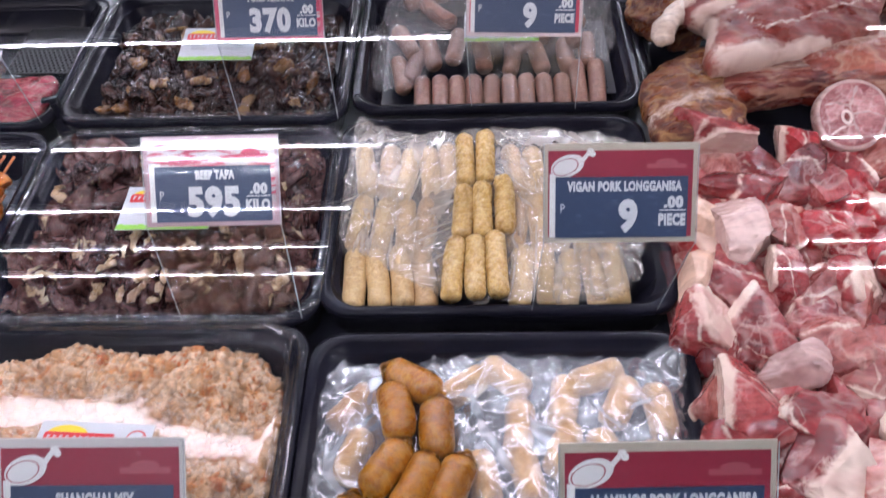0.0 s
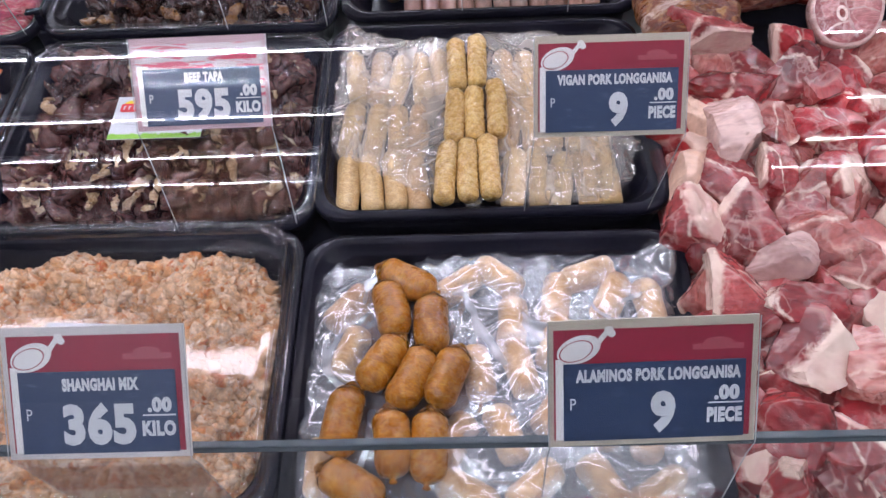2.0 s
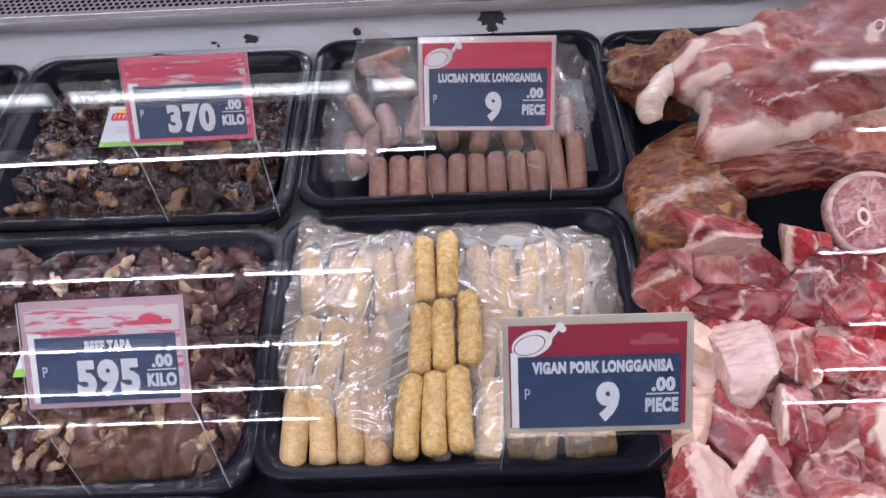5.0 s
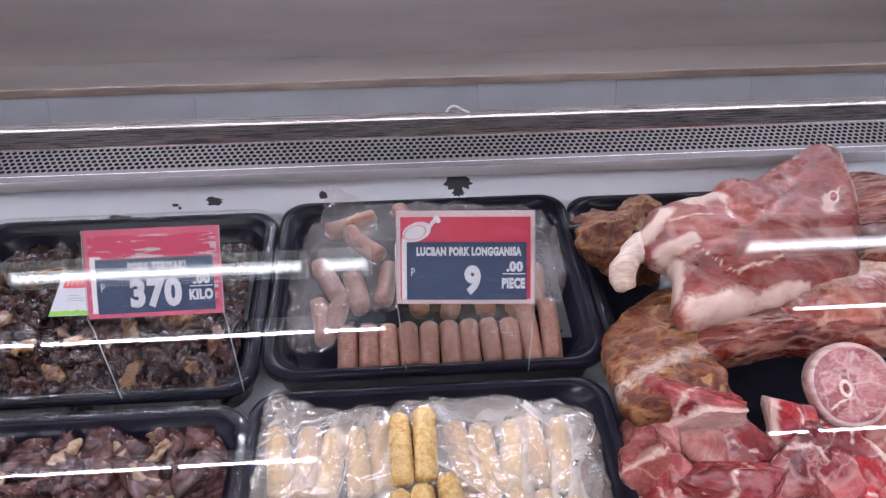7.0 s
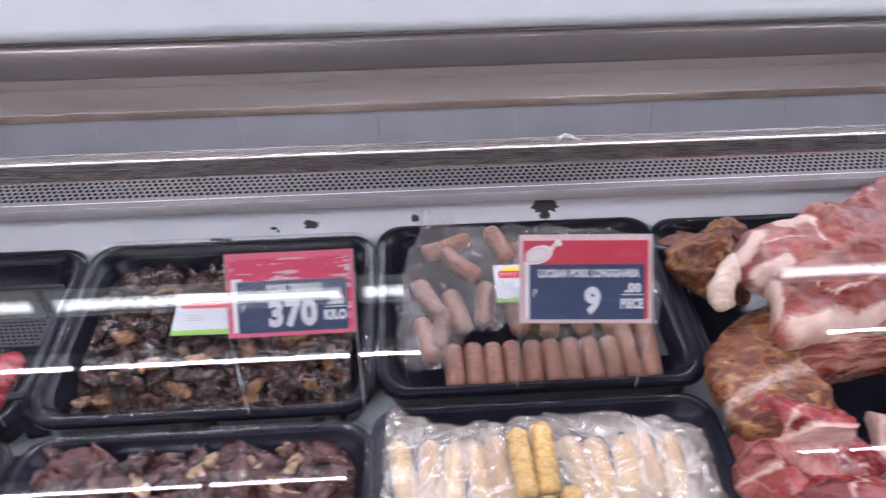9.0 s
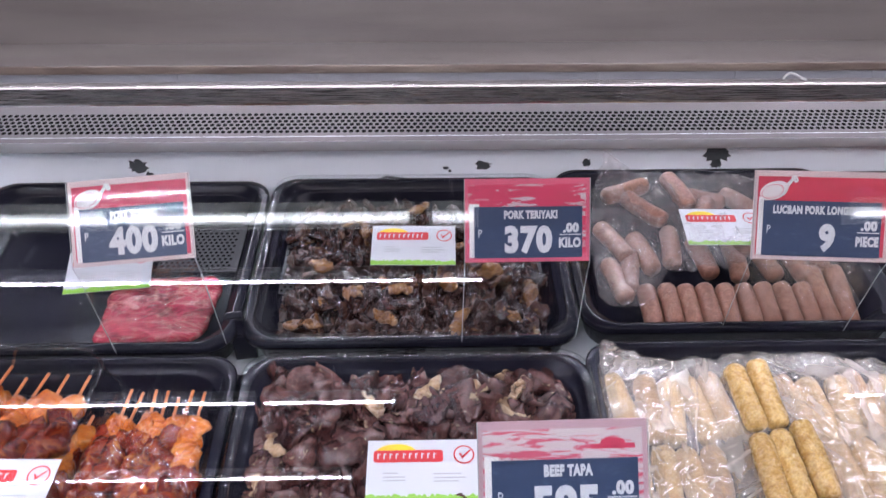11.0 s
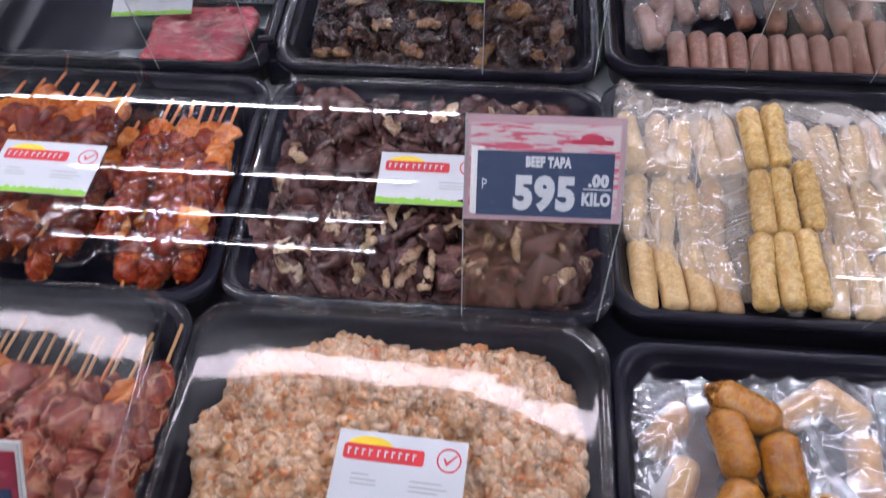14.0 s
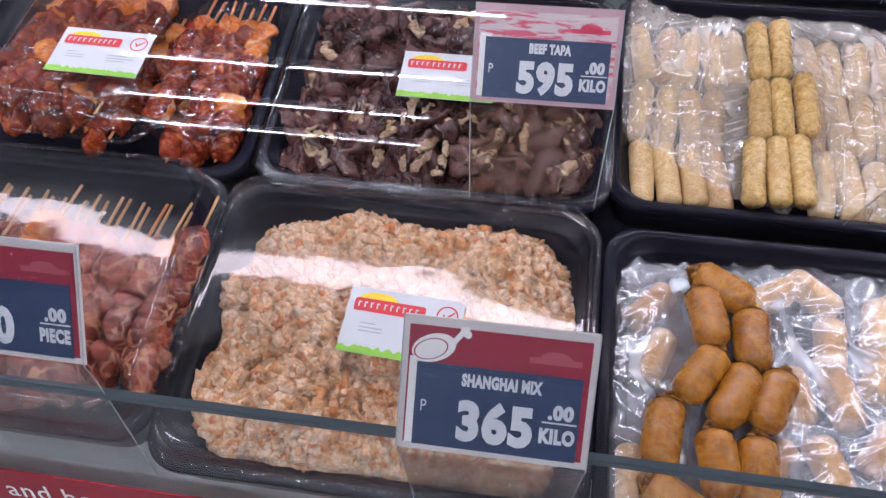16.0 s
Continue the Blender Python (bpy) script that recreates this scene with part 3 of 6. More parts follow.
def maker_card(u, s, h, turn=0.0, pitch=0.0, roll=0.0):
    ob = empty("maker_card", on_deck(u, s, h, turn) @ Matrix.Rotation(radians(pitch), 4, "X") @ Matrix.Rotation(radians(roll), 4, "Y"))
    tagged(ob, "white maker's card with red and yellow mark, green foot", "card", group="maker's cards on the meat")
    w, d = 0.045, 0.0275
    part("card", plate(-w, w, -d, d, 0, 0.0005), M_CARD, ob, smooth=False)
    sun = flat([(-0.022 + 0.016 * math.cos(a * math.pi / 16), 0.0165 + 0.0075 * math.sin(a * math.pi / 16)) for a in range(17)])
    part("sun_mark", raised(sun, 0.0007), M_SUN, ob, smooth=False)
    bar = [(p.x - 0.012, p.y + 0.0125) for p in rounded(0.056, 0.011, 0.002, 0, seg=2)]
    red = part("red_bar", raised(flat(bar), 0.0009), M_LOGO_RED, ob, smooth=False)
    part("mark_strokes", raised(merge(*[flat([(x, y), (x + 0.0012 + 0.0012 * (y > 0.0135), y), (x + 0.0012 + 0.0012 * (y > 0.0135), y + 0.0012 + 0.0030 * (y < 0.011)), (x, y + 0.0012 + 0.0030 * (y < 0.011))]) for i in range(10) for x in [-0.0370 + 0.0049 * i + (0.001 if i > 3 else 0.0)] for y in (0.0102, 0.0138)]), 0.0011), M_CARD, red, smooth=False)
    ring = part("ring", raised(disc(0.033, 0.0135, 0.0085, 0.0085, 28, 0, 0.86), 0.0007), M_LOGO_RED, ob, smooth=False)
    part("tick", raised(flat([(0.029, 0.0145), (0.0315, 0.0095), (0.039, 0.0175), (0.0375, 0.0178), (0.0318, 0.0122), (0.0303, 0.0150)]), 0.0007), M_LOGO_RED, ring, smooth=False)
    part("print_lines", raised(merge(*[flat([(x, y), (x + ln, y), (x + ln, y + 0.0011), (x, y + 0.0011)]) for x, y, ln in ((-0.032, -0.003, 0.012), (-0.032, -0.0065, 0.018), (-0.032, -0.0095, 0.018), (0.008, -0.004, 0.022), (0.008, -0.0075, 0.026), (0.008, -0.0105, 0.02))]), 0.0007), M_GREYTEXT, ob, smooth=False)
    rng = random.Random(int(u * 1000))
    pts = [(-w, -d)]
    for i in range(46):
        x = -w + 2 * w * i / 45
        pts.append((x, -d + 0.004 + rng.random() * 0.0035))
    pts.append((w, -d))
    part("grass_print", raised(flat(list(reversed(pts))), 0.0007), M_GRASS, ob, smooth=False)
    return ob
# ---- meat materials ----
def meat(name, dark, mid, light, fat, fat_amount, scale=40.0, wet=0.3, stretch=(1, 1, 1), relief=0.0012, vary=1.0, coat=0.3, cells=0.0, lines=0.8, web=0.32):
    """Wet flesh: blotches, fibres along one way, muscle groups, fat patches and thin pale membranes."""
    m = mat(name, mid, wet)
    nt = m.node_tree
    v = coords(nt, stretch, True)
    vf = coords(nt, (stretch[0], stretch[1] * 5.0, stretch[2] * 2.0), True)
    base = ramp(nt, noise_node(nt, v, scale, 10, 0.72, 0.9), [(0.33, dark), (0.5, mid), (0.68, light)])
    oi = nt.nodes.new("ShaderNodeObjectInfo")
    tone = ramp(nt, oi.outputs["Random"], [(0.0, (0.74, 0.66, 0.68)), (0.5, (1, 1, 1)), (1.0, (1.10, 1.12, 1.10))])
    base = mix(nt, vary, base, tone, "MULTIPLY")
    fibre = noise_node(nt, vf, scale * 2.2, 6, 0.65, 0.5)
    base = mix(nt, 1.0, base, ramp(nt, fibre, [(0.3, (0.66, 0.58, 0.58)), (0.5, (1, 1, 1)), (0.72, (1.3, 1.36, 1.36))]), "MULTIPLY")
    seam = None
    if cells:
        wn = nt.nodes.new("ShaderNodeTexNoise")
        wn.inputs["Scale"].default_value = cells * 1.3
        nt.links.new(v, wn.inputs["Vector"])
        warped = mix(nt, 0.55 / cells, v, wn.outputs["Color"], "LINEAR_LIGHT")
        vo = []
        for feature in ("F1", "DISTANCE_TO_EDGE"):
            n = nt.nodes.new("ShaderNodeTexVoronoi")
            n.feature = feature
            n.inputs["Scale"].default_value = cells
            nt.links.new(warped, n.inputs["Vector"])
            vo.append(n)
        group = ramp(nt, vo[0].outputs["Color"], [(0.25, (0.66, 0.50, 0.52)), (0.5, (1, 1, 1)), (0.75, (1.12, 1.28, 1.26))])
        base = mix(nt, 1.0, base, group, "MULTIPLY")
        seam = ramp(nt, vo[1].outputs["Distance"], [(0.0, (lines,) * 3), (0.035, (lines * 0.75,) * 3), (0.085, (0,) * 3)])
        seam = mix(nt, 1.0, seam, ramp(nt, noise_node(nt, v, cells * 0.9, 3), [(0.40, (0.05,) * 3), (0.58, (1,) * 3)]), "MULTIPLY")
    vein = noise_node(nt, v, scale * 0.42, 3, 0.5, 1.8)
    f = ramp(nt, vein, [(fat_amount - 0.09, (0.95,) * 3), (fat_amount - 0.02, (0, 0, 0))])
    ridge = ramp(nt, noise_node(nt, v, scale * 0.45, 4, 0.5, 1.2), [(0.475, (0, 0, 0)), (0.5, (web,) * 3), (0.522, (0, 0, 0))])
    fatc = mix(nt, ramp(nt, noise_node(nt, v, scale * 3, 5), [(0.35, (0.5,) * 3), (0.65, (0,) * 3)]), fat, light)
    col = mix(nt, f, base, fatc)
    col = mix(nt, ridge, col, fat)
    if seam is not None:
        col = mix(nt, seam, col, fat)
    at = nt.nodes.new("ShaderNodeAttribute")
    at.attribute_name = "fat"
    sm = nt.nodes.new("ShaderNodeMath")
    sm.operation = "ADD"
    nt.links.new(at.outputs["Fac"], sm.inputs[0])
    nt.links.new(noise_node(nt, v, scale * 3.2, 7, 0.66, 0.8), sm.inputs[1])
    edge = ramp(nt, sm.outputs[0], [(0.0, (0, 0, 0)), (1.0, (1, 1, 1))])
    mask = ramp(nt, edge, [(0.70, (0, 0, 0)), (1.0, (0.95, 0.95, 0.95))])
    pale = mix(nt, ramp(nt, noise_node(nt, v, scale * 1.1, 5, 0.6, 0.6), [(0.36, (0.6,) * 3), (0.52, (0,) * 3)]), (0.75, 0.57, 0.465), mix(nt, 0.5, fat, light))
    col = mix(nt, mask, col, pale)
    grain = noise_node(nt, v, scale * 5, 6, 0.65)
    finish(m, col, ramp(nt, noise_node(nt, v, scale * 1.5, 5), [(0.3, (wet - 0.14,) * 3), (0.7, (wet + 0.18,) * 3)]),
           bump(nt, mix(nt, 0.5, fibre, grain), 0.75, relief))
    b = nt.nodes["Principled BSDF"]
    b.inputs["Coat Weight"].default_value = coat
    b.inputs["Coat Roughness"].default_value = 0.1
    return m


M_PORK = meat("raw_pork", (0.14, 0.012, 0.014), (0.30, 0.040, 0.042), (0.43, 0.098, 0.092), (0.72, 0.47, 0.42), 0.34, 26.0, 0.20, cells=17.0, lines=0.38)
M_PORK_PALE = meat("pale_pork", (0.22, 0.048, 0.042), (0.36, 0.100, 0.086), (0.47, 0.185, 0.158), (0.72, 0.50, 0.43), 0.36, 24.0, 0.22, cells=16.0, lines=0.38)
M_PORK_RED = meat("red_pork", (0.13, 0.006, 0.009), (0.31, 0.019, 0.024), (0.45, 0.062, 0.060), (0.70, 0.43, 0.39), 0.32, 26.0, 0.19, cells=17.0, lines=0.33)
M_SKIN = meat("pork_skin", (0.62, 0.38, 0.27), (0.70, 0.46, 0.34), (0.76, 0.54, 0.43), (0.78, 0.60, 0.50), 0.25, 10.0, 0.36, web=0.03)
M_FAT = meat("pork_fat", (0.55, 0.34, 0.30), (0.64, 0.44, 0.39), (0.70, 0.52, 0.46), (0.76, 0.61, 0.54), 0.40, 16.0, relief=0.0005, web=0.05)
M_RIND = meat("cream_fat", (0.55, 0.38, 0.28), (0.68, 0.53, 0.42), (0.74, 0.61, 0.51), (0.78, 0.67, 0.57), 0.45, 26.0, relief=0.001)
M_SMOKED = meat("smoked_pork", (0.050, 0.006, 0.003), (0.165, 0.034, 0.010), (0.32, 0.105, 0.030), (0.52, 0.29, 0.11), 0.43, 42.0, 0.30, (0.8, 1.3, 1), 0.006, coat=0.12, cells=24.0, lines=0.55)
M_DARKPORK = meat("aged_pork", (0.050, 0.004, 0.003), (0.175, 0.018, 0.010), (0.34, 0.072, 0.038), (0.56, 0.31, 0.21), 0.42, 40.0, 0.28, (0.5, 2.2, 1), 0.005, coat=0.15, cells=26.0, lines=0.6)
M_SALMON = meat("salmon_pork", (0.22, 0.04, 0.028), (0.38, 0.105, 0.068), (0.50, 0.20, 0.13), (0.56, 0.34, 0.24), 0.36, 20.0, 0.26, cells=20.0)
M_LEG = meat("leg_cut", (0.155, 0.017, 0.012), (0.265, 0.045, 0.032), (0.35, 0.092, 0.064), (0.66, 0.48, 0.38), 0.26, 24.0, 0.33, relief=0.0022, coat=0.12, cells=9.0, lines=0.2, web=0.14)
M_BONE = meat("cut_bone", (0.68, 0.5, 0.44), (0.78, 0.62, 0.56), (0.84, 0.72, 0.66), (0.6, 0.2, 0.2), 0.33, 60.0, 0.35)
M_VIGAN = meat("pale_sausage", (0.38, 0.20, 0.050), (0.57, 0.37, 0.125), (0.67, 0.49, 0.22), (0.74, 0.60, 0.36), 0.34, 130.0, 0.26, relief=0.0009, vary=0.3)
M_ALAM = meat("orange_sausage", (0.21, 0.065, 0.005), (0.36, 0.132, 0.010), (0.46, 0.205, 0.024), (0.54, 0.32, 0.075), 0.28, 75.0, 0.26, relief=0.0008, vary=0.5, coat=0.25)
M_LUCB = meat("pink_sausage", (0.20, 0.088, 0.055), (0.27, 0.125, 0.080), (0.33, 0.165, 0.110), (0.46, 0.29, 0.22), 0.28, 120.0, 0.4, relief=0.0004)
M_PALESAUS = meat("tan_sausage", (0.52, 0.27, 0.10), (0.66, 0.39, 0.175), (0.74, 0.48, 0.25), (0.70, 0.54, 0.38), 0.3, 90.0, 0.4)
M_SKEWMEAT = meat("glazed_meat", (0.060, 0.004, 0.002), (0.185, 0.016, 0.004), (0.34, 0.055, 0.009), (0.56, 0.16, 0.026), 0.39, 60.0, 0.15, relief=0.002, coat=0.3)
M_SKEWFAT = meat("glazed_fat", (0.30, 0.045, 0.006), (0.60, 0.155, 0.018), (0.72, 0.26, 0.045), (0.84, 0.48, 0.22), 0.3, 50.0, 0.18, coat=0.3)
M_SKEWRAW = meat("marinated_pork", (0.065, 0.007, 0.005), (0.23, 0.034, 0.020), (0.40, 0.110, 0.055), (0.60, 0.31, 0.18), 0.42, 40.0, 0.14, relief=0.003, coat=0.5, cells=45.0, lines=0.6)
M_TOCINO = meat("red_cured_pork", (0.20, 0.006, 0.018), (0.42, 0.020, 0.046), (0.56, 0.060, 0.085), (0.70, 0.26, 0.25), 0.38, 34.0, 0.12, (1, 2.2, 1), 0.004, coat=0.5, cells=40.0, lines=0.6)
M_STICK = mat("bamboo", (0.50, 0.26, 0.11), 0.6)
M_STICK_RED = mat("stained_bamboo", (0.56, 0.17, 0.04), 0.55)


def islands(name, stops, scale=90.0, wet=0.3, relief=0.0008, speck=None, patch=20.0, share=0.5, limit=0.58, tone=1.0):
    """Tones that drift over a heap and shift from piece to piece."""
    m = mat(name, stops[0][1], wet)
    nt = m.node_tree
    g = nt.nodes.new("ShaderNodeNewGeometry")
    v = coords(nt)
    drift = noise_node(nt, v, patch, 4, 0.6, 1.4)
    spread = nt.nodes.new("ShaderNodeMapRange")
    spread.inputs["From Min"].default_value = 0.28
    spread.inputs["From Max"].default_value = 0.72
    nt.links.new(drift, spread.inputs["Value"])
    both = mix(nt, share, spread.outputs["Result"], g.outputs["Random Per Island"])
    base = ramp(nt, both, stops)
    n = noise_node(nt, v, scale, 9, 0.7, 0.8)
    col = mix(nt, tone, base, ramp(nt, n, [(0.28, (0.45, 0.42, 0.42)), (0.5, (1, 1, 1)), (0.74, (1.5, 1.42, 1.36))]), "MULTIPLY")
    if speck:
        col = mix(nt, ramp(nt, noise_node(nt, v, scale * 0.45, 6, 0.62, 1.8), [(limit, (0, 0, 0)), (limit + 0.04, (0.85, 0.85, 0.85))]), col, speck)
    finish(m, col, ramp(nt, n, [(0.3, (wet - 0.14,) * 3), (0.7, (wet + 0.16,) * 3)]), bump(nt, mix(nt, 0.5, n, noise_node(nt, v, scale * 5, 5, 0.65)), 0.8, relief))
    b = nt.nodes["Principled BSDF"]
    b.inputs["Coat Weight"].default_value = 0.35
    b.inputs["Coat Roughness"].default_value = 0.10
    return m


TAPA_STOPS = [(0.0, (0.018, 0.006, 0.006)), (0.40, (0.050, 0.017, 0.016)), (0.64, (0.105, 0.042, 0.036)), (0.73, (0.064, 0.026, 0.022)), (0.79, (0.28, 0.185, 0.110)), (1.0, (0.46, 0.33, 0.21))]
M_TAPA = islands("beef_strips", TAPA_STOPS, 120.0, 0.14, 0.0018, speck=(0.30, 0.20, 0.125), limit=0.64, patch=26.0, share=0.35)
M_TERI = islands("dark_glazed_pork", [(0.0, (0.012, 0.005, 0.004)), (0.45, (0.034, 0.014, 0.010)), (0.72, (0.068, 0.028, 0.018)), (0.78, (0.15, 0.075, 0.028)), (1.0, (0.27, 0.15, 0.060))], 80.0, wet=0.22, relief=0.0012, speck=(0.15, 0.075, 0.032), limit=0.66, patch=24.0, share=0.35)
M_FATBIT = meat("beef_fat", (0.16, 0.085, 0.042), (0.33, 0.21, 0.115), (0.46, 0.33, 0.20), (0.54, 0.42, 0.28), 0.4, 80.0, 0.26, relief=0.002)
M_TANBIT = meat("glazed_rind", (0.065, 0.024, 0.008), (0.18, 0.080, 0.024), (0.30, 0.16, 0.055), (0.38, 0.23, 0.10), 0.38, 60.0, 0.25, relief=0.002)
M_MINCE = islands("minced_mix", [(0.0, (0.54, 0.115, 0.02)), (0.16, (0.57, 0.21, 0.06)), (0.34, (0.64, 0.36, 0.17)), (0.56, (0.74, 0.51, 0.33)), (0.70, (0.78, 0.60, 0.44)), (0.78, (0.65, 0.33, 0.145)), (0.86, (0.58, 0.14, 0.03)), (1.0, (0.70, 0.44, 0.28))], 150.0, 0.36, 0.0016, patch=30.0, share=0.50, speck=(0.60, 0.17, 0.035), limit=0.60, tone=1.0)


# ---- meat shapes ----
def lump(rng, sx, sy, sz, cuts=5, rough=0.10, fine=0.0, sub=3, fat_side=False):
    """A hacked chunk: a ball cut by planes, then roughened."""
    bm = bmesh.new()
    bmesh.ops.create_icosphere(bm, subdivisions=sub, radius=1.0)
    planes = []
    for _ in range(cuts):
        n = Vector((rng.gauss(0, 1), rng.gauss(0, 1), rng.gauss(0, 0.8))).normalized()
        planes.append((n, rng.uniform(0.38, 0.74)))
    off = Vector((rng.random() * 50, rng.random() * 50, rng.random() * 50))
    for vt in bm.verts:
        p = vt.co.copy()
        for n, d in planes:
            k = p.dot(n) - d
            if k > 0:
                p -= n * k
        q = p * 1.7 + off
        p *= 1.0 + rough * (noise.noise(q) * 1.3 + 0.6 * noise.noise(q * 2.7) + 0.35 * noise.noise(q * 6.1))
        if fine:
            p += vt.normal * fine * noise.noise(q * 7)
        vt.co = Vector((p.x * sx, p.y * sy, p.z * sz))
    if fat_side:
        bm.normal_update()
        lay = bm.verts.layers.float.new("fat")
        n = Vector((rng.gauss(0, 1), rng.gauss(0, 1), rng.gauss(0.3, 0.6))).normalized()
        for vt in bm.verts:
            vt[lay] = min(1.0, max(0.0, 0.42 + 2.2 * (vt.normal.dot(n) - 0.62)))
    return bm


def chunk(rng, sx, sy, sz, sub=4, fat=True, cuts=8):
    """A hacked block: a rounded box trimmed by slanting cuts, with a layer of fat on one face and a seam through it."""
    bm = bmesh.new()
    bmesh.ops.create_icosphere(bm, subdivisions=sub, radius=1.0)
    planes = [(Vector((rng.gauss(0, 1), rng.gauss(0, 1), rng.gauss(0, 0.9))).normalized(), rng.uniform(0.55, 0.85)) for _ in range(cuts)]
    off = Vector((rng.random() * 50, rng.random() * 50, rng.random() * 50))
    lay = bm.verts.layers.float.new("fat")
    cap, depth = rng.choice(planes) if rng.random() < 0.75 else (Vector((0, 0, 1)), 9.0)
    across, mid = Vector((rng.gauss(0, 1), rng.gauss(0, 1), rng.gauss(0, 0.4))).normalized(), rng.uniform(-0.25, 0.25)
    for vt in bm.verts:
        p = vt.co * (1.0 / max(1e-6, (abs(vt.co.x) ** 3.2 + abs(vt.co.y) ** 3.2 + abs(vt.co.z) ** 3.2) ** (1 / 3.2)))
        for n, d in planes:
            k = p.dot(n) - d
            if k > 0:
                p -= n * k
        q = p * 1.7 + off
        wob = noise.noise(q)
        p *= 1.0 + 0.08 * wob + 0.05 * noise.noise(q * 2.7) + 0.035 * noise.noise(q * 6.1) + 0.025 * noise.noise(q * 13.0)
        if fat:
            f = 0.52 + 2.6 * (p.dot(cap) - depth + 0.10 + 0.10 * wob)
            g = 0.52 - 5.0 * abs(p.dot(across) - mid - 0.25 * wob)
            vt[lay] = min(1.0, max(0.0, f, g))
        vt.co = Vector((p.x * sx, p.y * sy, p.z * sz))
    return bm


def slab(outline, thick, rng, dome=0.25, bumps=0.004, rings=7, per=5, rule=None):
    """A cut of meat with a rounded edge from a loose outline."""
    n = len(outline)
    pts = []
    for i in range(n):
        p0, p1, p2, p3 = (Vector(outline[(i + k - 1) % n]) for k in range(4))
        for j in range(per):
            t = j / per
            pts.append(0.5 * ((2 * p1) + (p2 - p0) * t + (2 * p0 - 5 * p1 + 4 * p2 - p3) * t * t + (3 * p1 - p0 - 3 * p2 + p3) * t ** 3))
    c = sum(pts, Vector((0, 0))) / len(pts)
    bm = bmesh.new()
    off = Vector((rng.random() * 9, rng.random() * 9, 0.0))

    def ring(k, z):
        out = []
        for p in pts:
            q = c + (p - c) * k
            w = noise.noise(Vector((q.x * 22, q.y * 22, z * 30)) + off) + 0.5 * noise.noise(Vector((q.x * 60, q.y * 60, z * 30)) + off) + 0.3 * noise.noise(Vector((q.x * 150, q.y * 150, z * 60)) + off)
            g = 0.0035 * noise.noise(Vector((p.x * 70, p.y * 70, z * 60)) + off)
            q = q + (p - c).normalized() * g
            out.append(Vector((q.x, q.y, z + bumps * w)))
        return out
    levels = [(0.80, -thick / 2), (0.94, -thick * 0.42), (1.0, -thick * 0.2), (1.0, thick * 0.18), (0.975, thick * 0.38), (0.93, thick * 0.47)]
    for i in range(1, rings):
        k = 0.93 * (1 - i / rings)
        levels.append((max(k, 0.03), thick * (0.5 + dome * (1 - k * k))))
    loft(bm, [ring(k, z) for k, z in levels], cap_end=True, cap_start=True)
    if rule:
        lay = bm.verts.layers.float.new("fat")
        for vt in bm.verts:
            vt[lay] = min(1.0, max(0.0, rule(vt.co.x, vt.co.y)))
    return bm


def piece(name, bm, material, m, label, category="meat", group="", crisp=False):
    ob = part(name, bm, material)
    if crisp:
        ob.data.set_sharp_from_angle(angle=radians(30))
    ob.matrix_basis = m
    return tagged(ob, label, category, group)


def sausage_bm(length, radius, rng, bend=0.0, knot=True, bumps=0.04, seg=18, along=20):
    """A sausage along y with pinched, twisted ends."""
    bm = bmesh.new()
    rings = []
    off = Vector((rng.random() * 30, rng.random() * 30, rng.random() * 30))
    for i in range(along + 1):
        t = i / along
        y = (t - 0.5) * length
        e = min(t, 1 - t) * length / radius
        r = radius * (max(0.0, 1 - (1 - min(e, 1.0)) ** (2.3 if knot else 3.2)) ** 0.5 if e < 1 else 1.0)
        if knot:
            r = max(r, radius * 0.16)
        x0 = bend * (1 - (2 * t - 1) ** 2)
        ring = []
        for k in range(seg):
            a = 2 * math.pi * k / seg
            d = Vector((math.cos(a), 0, math.sin(a)))
            w = 1 + bumps * (noise.noise(Vector((d.x * 1.3, y * 70, d.z * 1.3)) + off) * 1.5 + noise.noise(Vector((d.x * 3, y * 260, d.z * 3)) + off) * 0.6)
            if e < 0.6:
                w *= 1 + 0.10 * math.sin(a * 6) * (0.6 - e)
            ring.append(Vector((x0 + d.x * r * w, y, d.z * r * w)))
        rings.append(ring)
    if knot:
        for sgn, where in ((-1, 0), (1, len(rings))):
            c = Vector((0, sgn * length / 2, 0))
            extra = [[c + Vector((math.cos(2 * math.pi * k / seg) * rr, sgn * dy, math.sin(2 * math.pi * k / seg) * rr)) for k in range(seg)] for dy, rr in ((0.0012, radius * 0.13), (0.003, radius * 0.24), (0.0045, radius * 0.1))]
            rings[where:where] = extra if sgn > 0 else list(reversed(extra))
    return loft(bm, rings, cap_end=True, cap_start=True)


# ---- sausages: pale ones in a bag and loose on it ----
rng = random.Random(11)
LOOSE_PALE = [(-0.0015, 0.196, 0.071, 2), (0.0195, 0.200, 0.074, -1), (-0.0045, 0.121, 0.070, -2), (0.0155, 0.124, 0.072, 0), (0.0362, 0.131, 0.075, 0), (-0.0125, 0.050, 0.074, -4), (0.0075, 0.052, 0.074, -1), (0.0270, 0.055, 0.076, 1)]
for u, s, ln, turn in LOOSE_PALE:
    piece("sausage", sausage_bm(ln, 0.0100, rng, rng.uniform(-0.0014, 0.0014), False, 0.085, 24, 34), M_VIGAN, on_deck(u, s, 0.004, turn), "pale speckled pork sausage lying on the clear bag", "sausage", "loose pale sausages")
M_BAGGED = meat("bagged_sausage", (0.40, 0.24, 0.085), (0.54, 0.36, 0.16), (0.63, 0.46, 0.25), (0.68, 0.55, 0.36), 0.35, 130.0, 0.44, relief=0.0006)
BAGGED = sausage_bm(0.074, 0.0110, rng, 0.0006, False, 0.06)
me_first = None
